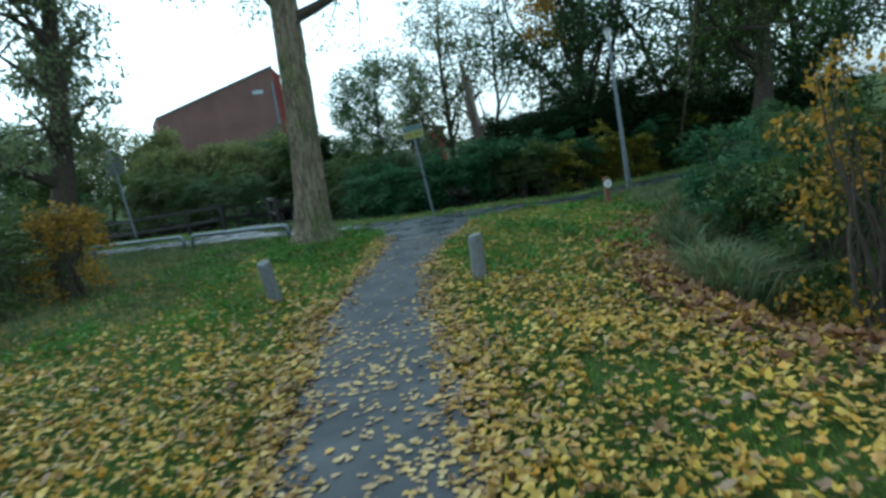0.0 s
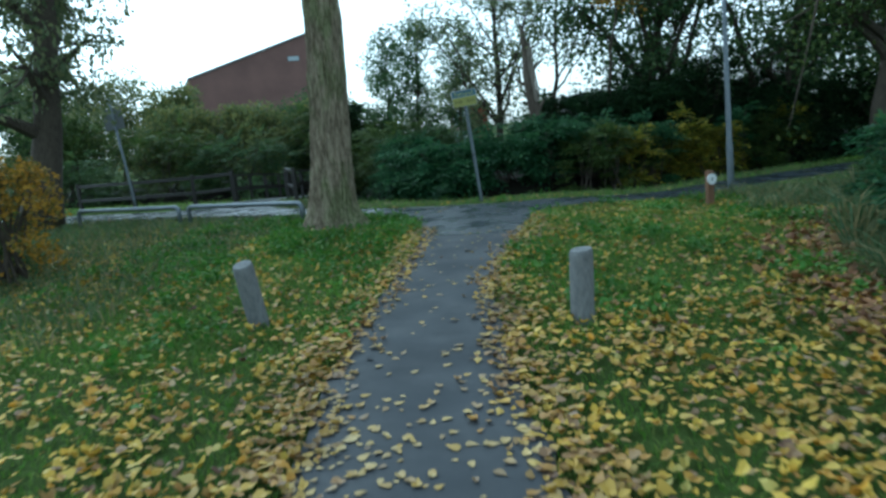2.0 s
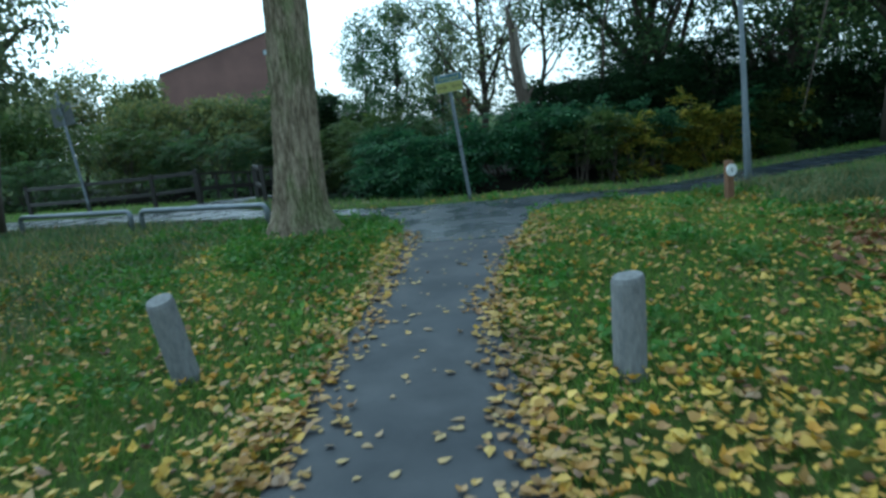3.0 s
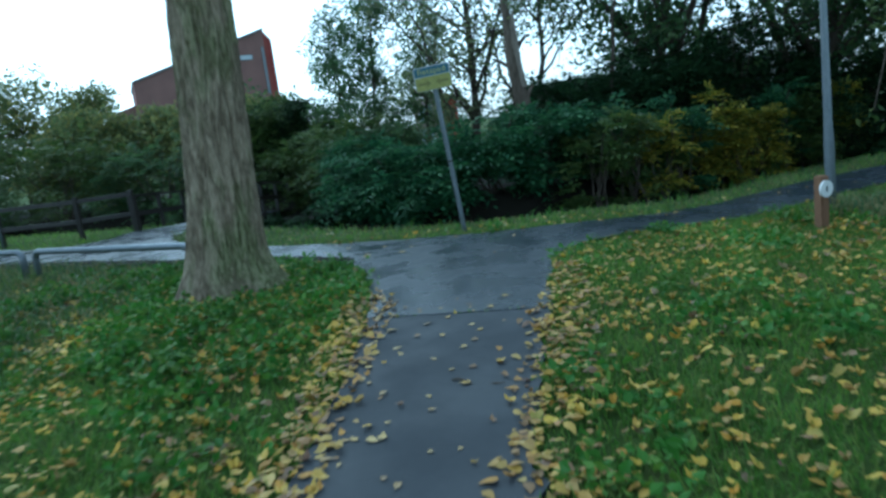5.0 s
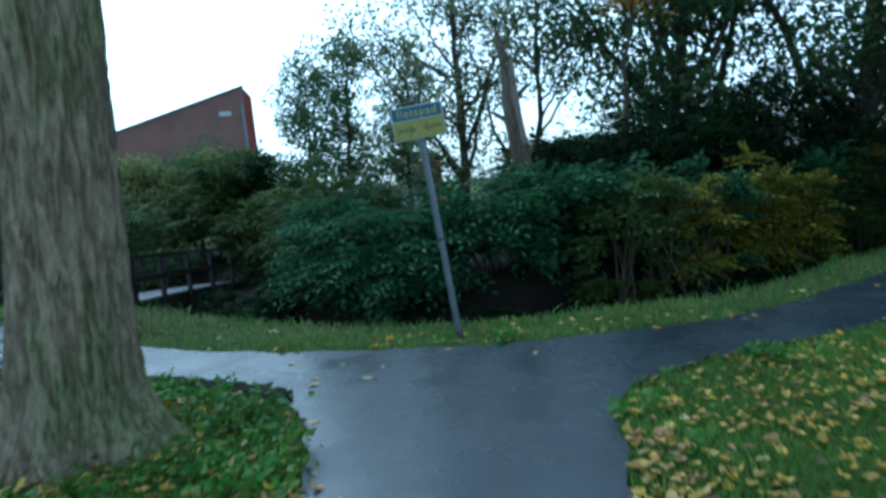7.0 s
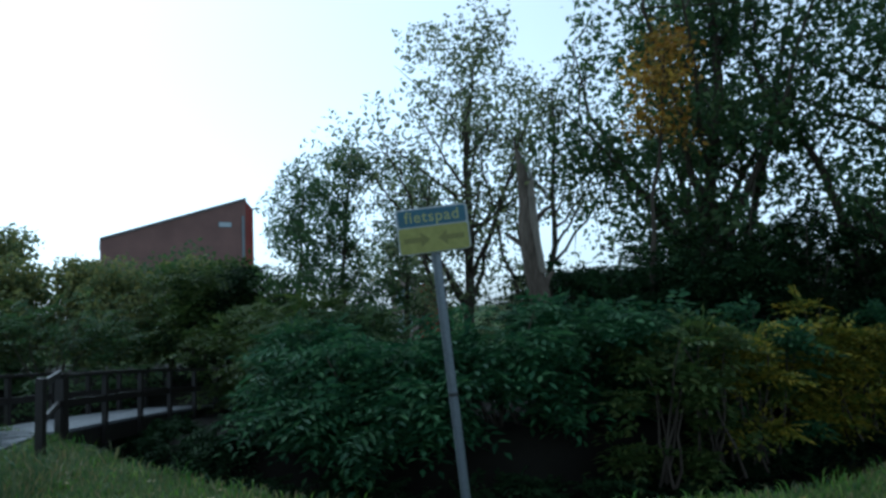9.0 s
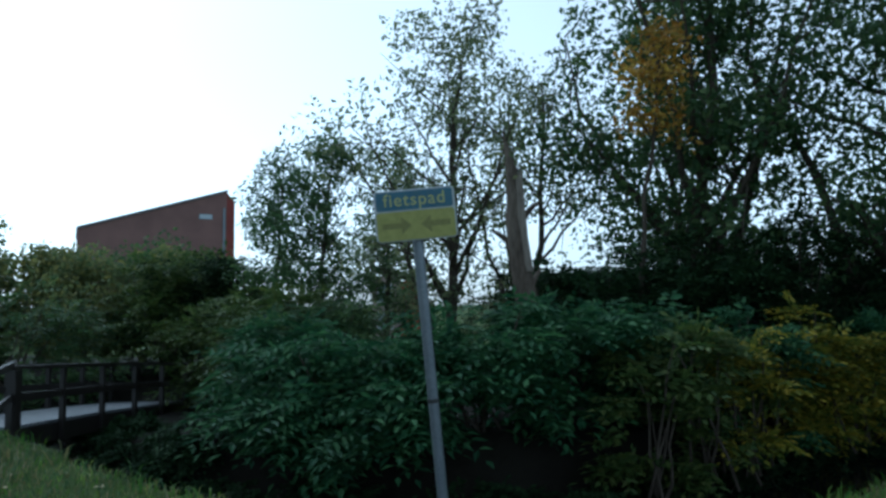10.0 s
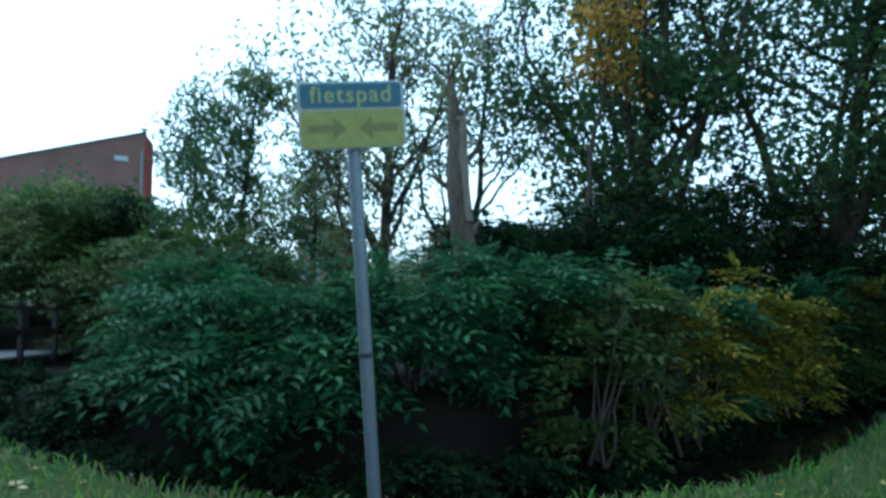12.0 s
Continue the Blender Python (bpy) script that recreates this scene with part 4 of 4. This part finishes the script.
sedge(6000, REEDS[4:], 0.3, 0.66, "sedge", "long arching sedge and dry grass at the meadow edge")
x, y = scatter(9000, 3.9, 7.5, 14.0, 17.4)
keep = ~paved(x, y) & (patchy(x, y, 1.5) + 0.25 * (x - 4) > RNG.uniform(0.35, 1.1, len(x)))
blades(x[keep], y[keep], 0.3, 0.014, 0.8, M_REED, "tall_grass", "rank uncut grass round the marker post")
x, y = scatter(3600, -6.0, 4.5, 7.5, 18.0)
keep = ~paved(x, y) & (RNG.uniform(0, 1, len(x)) < np.where((x < -1.6) & (y > 12.5), 0.35 + 0.65 * (patchy(x, y, 1.7) > 0.5), 0.5 * (patchy(x, y, 1.6) > 0.62)))
px = np.repeat(x[keep], 16) + RNG.normal(0, 0.06, keep.sum() * 16)
py = np.repeat(y[keep], 16) + RNG.normal(0, 0.06, keep.sum() * 16)
v, f = leaves(np.stack([px, py, height(px, py) + RNG.uniform(0.02, 0.14, len(px))], -1), 0.068, -0.3, 0.4, 0.7, 0.5)
tagged(new("weeds", mesh_from("weeds", v, f, M_WEED)), "low leafy green weeds among the verge grass", "weeds", kind="stuff")


# ---- street things ----
def bollard(at, lean, turn):
    bm = bmesh.new()
    n, rows = 20, 26
    vs = []
    for i in range(rows):
        u = i / (rows - 1)
        z = -0.05 + 0.67 * u
        r = 0.096 * (1 - 0.05 * u) * (1 if u < 0.96 else 1 - 0.08 * (u - 0.96) / 0.04)
        ring = []
        for k in range(n):
            a = 2 * math.pi * k / n
            w = 1 + 0.05 * noise.noise(Vector((math.cos(a) * 3, math.sin(a) * 3, z * 3 + at[0])))
            ring.append(bm.verts.new((r * w * math.cos(a), r * w * math.sin(a), z + (0.012 * math.cos(a) if u > 0.9 else 0))))
        vs.append(ring)
    for i in range(rows - 1):
        for k in range(n):
            bm.faces.new((vs[i][k], vs[i][(k + 1) % n], vs[i + 1][(k + 1) % n], vs[i + 1][k]))
    bm.faces.new(vs[-1])
    ob = part("bollard", bm, M_POST, None)
    ob.location = at
    ob.rotation_euler = (lean[1], lean[0], turn)
    return tagged(ob, "weathered grey round post standing in the grass" if abs(lean[0]) < 0.1 else "weathered grey round post leaning over in the grass", "post", "posts beside the path")


bollard((0.36, 9.0, 0.0), (0.03, 0), 0.4)
bollard((-2.5, 9.75, 0.0), (-0.17, -0.05), 1.4)


def text_mesh(body, size, extrude):
    cu = bpy.data.curves.new("lettering", "FONT")
    cu.body, cu.size, cu.extrude, cu.align_x, cu.align_y = body, size, extrude, "CENTER", "CENTER"
    cu.space_character = 1.12
    cu.offset = 0.0012
    ob = bpy.data.objects.new("lettering", cu)
    scene.collection.objects.link(ob)
    me = bpy.data.meshes.new_from_object(ob.evaluated_get(bpy.context.evaluated_depsgraph_get()))
    bpy.data.objects.remove(ob)
    return me


def rounded_plate(w, h, r, d, z0=0.0):
    bm = bmesh.new()
    pts = []
    for cx, cz, a0 in ((w / 2 - r, h / 2 - r, 0), (-w / 2 + r, h / 2 - r, 90), (-w / 2 + r, -h / 2 + r, 180), (w / 2 - r, -h / 2 + r, 270)):
        for k in range(6):
            a = radians(a0 + 18 * k)
            pts.append((cx + r * math.cos(a), cz + r * math.sin(a)))
    f = bm.faces.new([bm.verts.new((x, 0, z + z0)) for x, z in pts])
    e = bmesh.ops.extrude_face_region(bm, geom=[f])
    bmesh.ops.translate(bm, vec=(0, d, 0), verts=[v for v in e["geom"] if isinstance(v, bmesh.types.BMVert)])
    bmesh.ops.recalc_face_normals(bm, faces=bm.faces[:])
    return bm


def cycle_sign():
    root = empty("cycle_path_sign", (-0.26, 18.2, 0.0), "leaning street sign, blue above mossy yellow, on grey pole", "sign")
    root.rotation_euler = (radians(2), radians(-4.8), radians(-2))
    v, f = tube([(0, 0, z) for z in np.linspace(-0.1, 2.4, 12)], [0.034] * 12, 16)
    pole = part_mesh("pole", v, f, M_GALV, root, "dull galvanised tube", True)
    v, f = tube([(0, 0, 1.04), (0, 0, 1.065)], [0.037] * 2, 16)
    part_mesh("pole_band", v, f, M_BLACK, pole)
    W, H, ZC = 0.515, 0.325, 2.235
    panel = part("panel", rounded_plate(W, H, 0.03, 0.028, ZC), M_RIM, root, "pale rimmed back plate")
    panel.location.y = -0.066
    yel = part("yellow_field", rounded_plate(W - 0.02, H * 0.56, 0.02, 0.004, ZC - H * 0.205), M_SIGN_YELLOW, panel, "mossy yellow field")
    yel.location.y = -0.004
    blu = part("blue_field", rounded_plate(W - 0.03, H * 0.36, 0.015, 0.004, ZC + H * 0.285), M_SIGN_BLUE, panel, "faded blue field")
    blu.location.y = -0.004
    me = text_mesh("fietspad", 0.112, 0.001)
    me.materials.append(M_SIGN_TEXT)
    t = under(new("lettering", me), panel)
    t.location = (0, -0.006, ZC + H * 0.29)
    t.rotation_euler = (radians(90), 0, 0)
    for s in (-1, 1):
        bm = bmesh.new()
        pts = [(0.03, 0.0), (0.095, 0.056), (0.095, 0.018), (0.215, 0.018), (0.215, -0.018), (0.095, -0.018), (0.095, -0.056)]
        face = bm.faces.new([bm.verts.new((s * a, 0, b + ZC - H * 0.2)) for a, b in pts])
        e = bmesh.ops.extrude_face_region(bm, geom=[face])
        bmesh.ops.translate(bm, vec=(0, -0.002, 0), verts=[q for q in e["geom"] if isinstance(q, bmesh.types.BMVert)])
        bmesh.ops.recalc_face_normals(bm, faces=bm.faces[:])
        ar = part("arrow", bm, M_SIGN_ARROW, panel, "dull olive arrow")
        ar.location.y = -0.005
    for z in (-0.1, 0.1):
        v, f = tube([(0, 0, ZC + z - 0.018), (0, 0, ZC + z + 0.018)], [0.0385] * 2, 14)
        part_mesh("clamp", v, f, M_GALV, root)


cycle_sign()


def marker():
    root = empty("marker_post", (3.94, 16.4, -0.27), "short brown wooden post with a round white number disc", "marker")
    bm = boxed((0.12, 0.12, 0.8), (0, 0, 0.3), bevel=0.012)
    part("post", bm, M_MARKER, root)
    bm = bmesh.new()
    bmesh.ops.create_cone(bm, cap_ends=True, segments=28, radius1=0.1, radius2=0.1, depth=0.02, matrix=pose(-0.01, -0.074, 0.55, 90, 0, 0))
    disc = part("disc", bm, M_WHITE, root, "white enamel disc")
    part("digit", boxed((0.02, 0.004, 0.06), (-0.01, -0.086, 0.55)), M_BLACK, disc, "dark printed mark")
    root.rotation_euler = (0, 0, radians(20))


marker()


def lamp_post(at, tall, lean, label):
    root = empty("street_lamp", at, label, "street lamp", "lamp posts")
    zs = np.linspace(-0.05, tall, 14)
    v, f = tube([(0, 0, z) for z in zs], [0.062 - 0.026 * (z / tall) if z > 0.9 else 0.066 for z in zs], 14)
    part_mesh("pole", v, f, M_GALV, root, smooth=True)
    head = bmesh.new()
    bmesh.ops.create_cone(head, cap_ends=True, segments=18, radius1=0.06, radius2=0.1, depth=0.2, matrix=Matrix.Translation((0, 0, tall + 0.09)))
    part("lantern", head, M_WHITE, root, "milky lantern glass")
    cap = bmesh.new()
    bmesh.ops.create_cone(cap, cap_ends=True, segments=18, radius1=0.13, radius2=0.04, depth=0.07, matrix=Matrix.Translation((0, 0, tall + 0.225)))
    part("cap", cap, M_GREYROOF, root, "grey lamp cap")
    root.rotation_euler = (0, lean, 0)


lamp_post((4.84, 17.75, -0.22), 3.95, -0.022, "grey tapered lamp post beside the cycle path")


def road_sign():
    """A square sign seen from behind on a thin leaning pole."""
    root = empty("road_sign", (-10.75, 23.9, 0), "grey pole with a square sign plate beyond the low rail", "road sign")
    v, f = tube([(0, 0, z) for z in np.linspace(-0.05, 3.45, 8)], [0.036] * 8, 14)
    part_mesh("pole", v, f, M_GALV, root, smooth=True)
    part("sign_plate", rounded_plate(0.6, 0.62, 0.05, 0.016, 2.85), M_GREYROOF, root, "dull dark sign plate")
    for z in (2.98, 3.32):
        part("clamp", boxed((0.16, 0.1, 0.035), (0, 0, z), bevel=0.006), M_GALV, root)
    root.rotation_euler = (0, -0.085, 0)


road_sign()


def knee_rail(a, b, label):
    a, b = np.array(a, float), np.array(b, float)
    d = (b - a) / np.linalg.norm(b - a)
    h, r = 0.42, 0.12
    pts = []
    for k in range(7):
        t = radians(90 * k / 6)
        pts.append((*(a + d * r * (1 - math.cos(t))), h - r + r * math.sin(t)))
    end = [(*(b - d * r * (1 - math.cos(t))), h - r + r * math.sin(t)) for t in [radians(90 * k / 6) for k in range(6, -1, -1)]]
    pts = [(*a, -0.1)] + pts + [tuple(np.array(pts[-1]) + (np.array(end[0]) - np.array(pts[-1])) * k / 8) for k in range(1, 8)] + end + [(*b, -0.1)]
    v, f = tube(pts, [0.05] * len(pts), 12)
    root = empty("knee_rail", (0, 0, 0), label, "low rail", "low tubular rails")
    part_mesh("bent_tube", v, f, M_GALV, root, smooth=True)


knee_rail((-3.95, 17.35), (-7.0, 18.95), "low galvanised tube rail with bent-down ends")
knee_rail((-7.3, 19.1), (-10.6, 20.6), "low galvanised tube rail with bent-down ends")


# ---- the footbridge ----
def bridge():
    ax, ay, turn = -6.92, 24.2, radians(-6)
    L, W = 7.2, 1.6
    root = empty("footbridge", (ax, ay, 0.0), "arched dark timber footbridge with grey deck across the ditch", "bridge")
    root.rotation_euler = (0, 0, turn)

    def arch(s):
        return -0.03 + 0.05 * math.sin(math.pi * min(max(s / L, 0), 1)) - 0.085 * s

    planks = 44
    for i in range(planks):
        s = L * (i + 0.5) / planks
        slope = math.atan2(arch(s + 0.05) - arch(s - 0.05), 0.1)
        part("deck_plank", boxed((W, L / planks - 0.012, 0.045), (0, s, arch(s)), (slope, 0, 0), 0.005), M_DECK, root)
    for sx in (-1, 1):
        pts = [(sx * (W / 2 - 0.04), s, arch(s) - 0.17) for s in np.linspace(0, L, 12)]
        for p, q in zip(pts[:-1], pts[1:]):
            m = [(u + w) / 2 for u, w in zip(p, q)]
            part("side_beam", boxed((0.12, math.dist(p, q) + 0.02, 0.28), m, (math.atan2(q[2] - p[2], q[1] - p[1]), 0, 0)), M_DARKWOOD, root)
        posts = 7
        for i in range(posts):
            s = L * i / (posts - 1)
            big = i in (0, posts - 1)
            w = 0.15 if big else 0.085
            part("rail_post", boxed((w, w, 1.15), (sx * (W / 2 + 0.07), s, arch(s) + 0.26), bevel=0.008), M_DARKWOOD, root)
        for zz, hh, ww in ((0.87, 0.055, 0.15), (0.44, 0.12, 0.045)):
            seg = np.linspace(-0.1, L + 0.1, 8)
            for p, q in zip(seg[:-1], seg[1:]):
                m = (p + q) / 2
                part("handrail" if zz > 0.9 else "middle_rail", boxed((ww, q - p + 0.012, hh), (sx * (W / 2 + 0.07), m, arch(m) + zz), (math.atan2(arch(q) - arch(p), q - p), 0, 0), 0.006), M_DARKWOOD, root)
    return root


bridge()


def wing_fence(points, label):
    root = empty("wing_fence", (0, 0, 0), label, "fence", "fences at the bridge head")
    for p in points:
        g = float(height(p[0], p[1]))
        part("fence_post", boxed((0.1, 0.1, 1.15), (p[0], p[1], g + 0.4), bevel=0.008), M_DARKWOOD, root)
    for p, q in zip(points[:-1], points[1:]):
        a = math.atan2(q[1] - p[1], q[0] - p[0])
        d = math.dist(p, q)
        for z, hh in ((0.88, 0.1), (0.42, 0.1)):
            part("fence_rail", boxed((d + 0.1, 0.045, hh), ((p[0] + q[0]) / 2, (p[1] + q[1]) / 2, z), (0, 0, a), 0.006), M_DARKWOOD, root)


wing_fence([(-6.06, 24.05), (-5.3, 22.1)], "short dark timber fence beside the bridge head")
wing_fence([(-7.85, 24.4), (-8.9, 23.9), (-11.0, 24.3), (-13.2, 25.1)], "dark timber post and rail fence along the ditch")


# ---- buildings behind the trees ----
def brick_hall():
    """A tall brick hall whose parapet climbs towards one corner."""
    root = empty("brick_hall", (-36.8, 93.9, 0.0), "large windowless red brick hall with a climbing roofline", "building")
    root.rotation_euler = (0, 0, math.atan2(7.0, 15.2))
    L, D = 16.75, 14.0

    def prism(x0, x1, y0, y1, z0, za, zb, t=0.0):
        bm = bmesh.new()
        c = [(x0, y0, z0), (x1, y0, z0), (x1, y1, z0), (x0, y1, z0), (x0, y0, za), (x1, y0, zb), (x1, y1, zb), (x0, y1, za)]
        vs = [bm.verts.new(p) for p in c]
        for f in ((0, 1, 5, 4), (1, 2, 6, 5), (2, 3, 7, 6), (3, 0, 4, 7), (4, 5, 6, 7), (3, 2, 1, 0)):
            bm.faces.new([vs[i] for i in f])
        return bm

    part("wall", prism(0, L, 0, D, -0.2, 11.2, 16.6), M_BRICK, root)
    a = math.atan2(16.6 - 11.2, L)
    part("coping", boxed((L / math.cos(a) + 0.2, D + 0.3, 0.25), (L / 2, D / 2, 13.95), (0, -a, 0)), M_GREYROOF, root, "dark metal roof edge")
    part("side_wing", prism(-3.4, -0.02, 1.0, D, -0.2, 7.6, 8.6), M_BRICK, root)
    w = part("window", boxed((1.5, 0.1, 0.55), (L - 2.6, -0.03, 13.2)), M_GLASS, root, "narrow bright window strip")
    part("window_frame", boxed((1.66, 0.06, 0.7), (L - 2.6, -0.02, 13.2)), M_GREYROOF, w)
    part("corner_pier", prism(L + 0.02, L + 1.0, 0.15, D, -0.2, 16.5, 15.3), M_BRICK, root, "chamfered brick corner")
    part("downpipe", boxed((0.28, 0.12, 6.0), (L - 0.35, -0.06, 11.4)), M_GALV, root, "pale vertical strip")


brick_hall()


def far_house():
    root = empty("red_house", (0.0, 44.0, 0.0), "small pink house with a red clad end glimpsed behind the trees", "house")
    part("wall", boxed((1.25, 5.0, 3.2), (-0.85, 2.5, 1.4)), M_PINKWALL, root)
    part("red_end", boxed((1.0, 4.6, 2.9), (0.28, 2.5, 1.3)), M_REDROOF, root, "red painted cladding")
    a = radians(14)
    part("roof", boxed((2.7, 5.4, 0.14), (-0.3, 2.5, 3.12), (0, a, 0), 0.02), M_BROWNROOF, root, "brown pitched roof")
    for z in (1.0, 2.2):
        w = part("window", boxed((0.6, 0.08, 0.7), (-0.9, -0.02, z)), M_GLASS, root)
        part("window_frame", boxed((0.72, 0.05, 0.82), (-0.9, -0.01, z)), M_WHITE, w)


far_house()


def shed():
    root = empty("flat_roofed_shed", (8.6, 35.0, 0.0), "long dark flat-roofed shed behind the trees", "shed")
    part("wall", boxed((8.0, 4.0, 2.5), (0, 2, 1.2)), M_SHED, root)
    part("roof", boxed((8.4, 4.4, 0.16), (0, 2, 2.54), bevel=0.02), M_GREYROOF, root)


shed()


# a fallen stick on the path
v, f = tube(crooked((-0.58, 12.45, 0.042), (-0.28, 12.3, 0.044), 8, 0.01), [0.006, 0.008, 0.008, 0.007, 0.007, 0.006, 0.005, 0.003], 7)
tagged(new("stick", mesh_from("stick", v, f, M_BARK2)), "dark broken stick lying on the path", "stick")
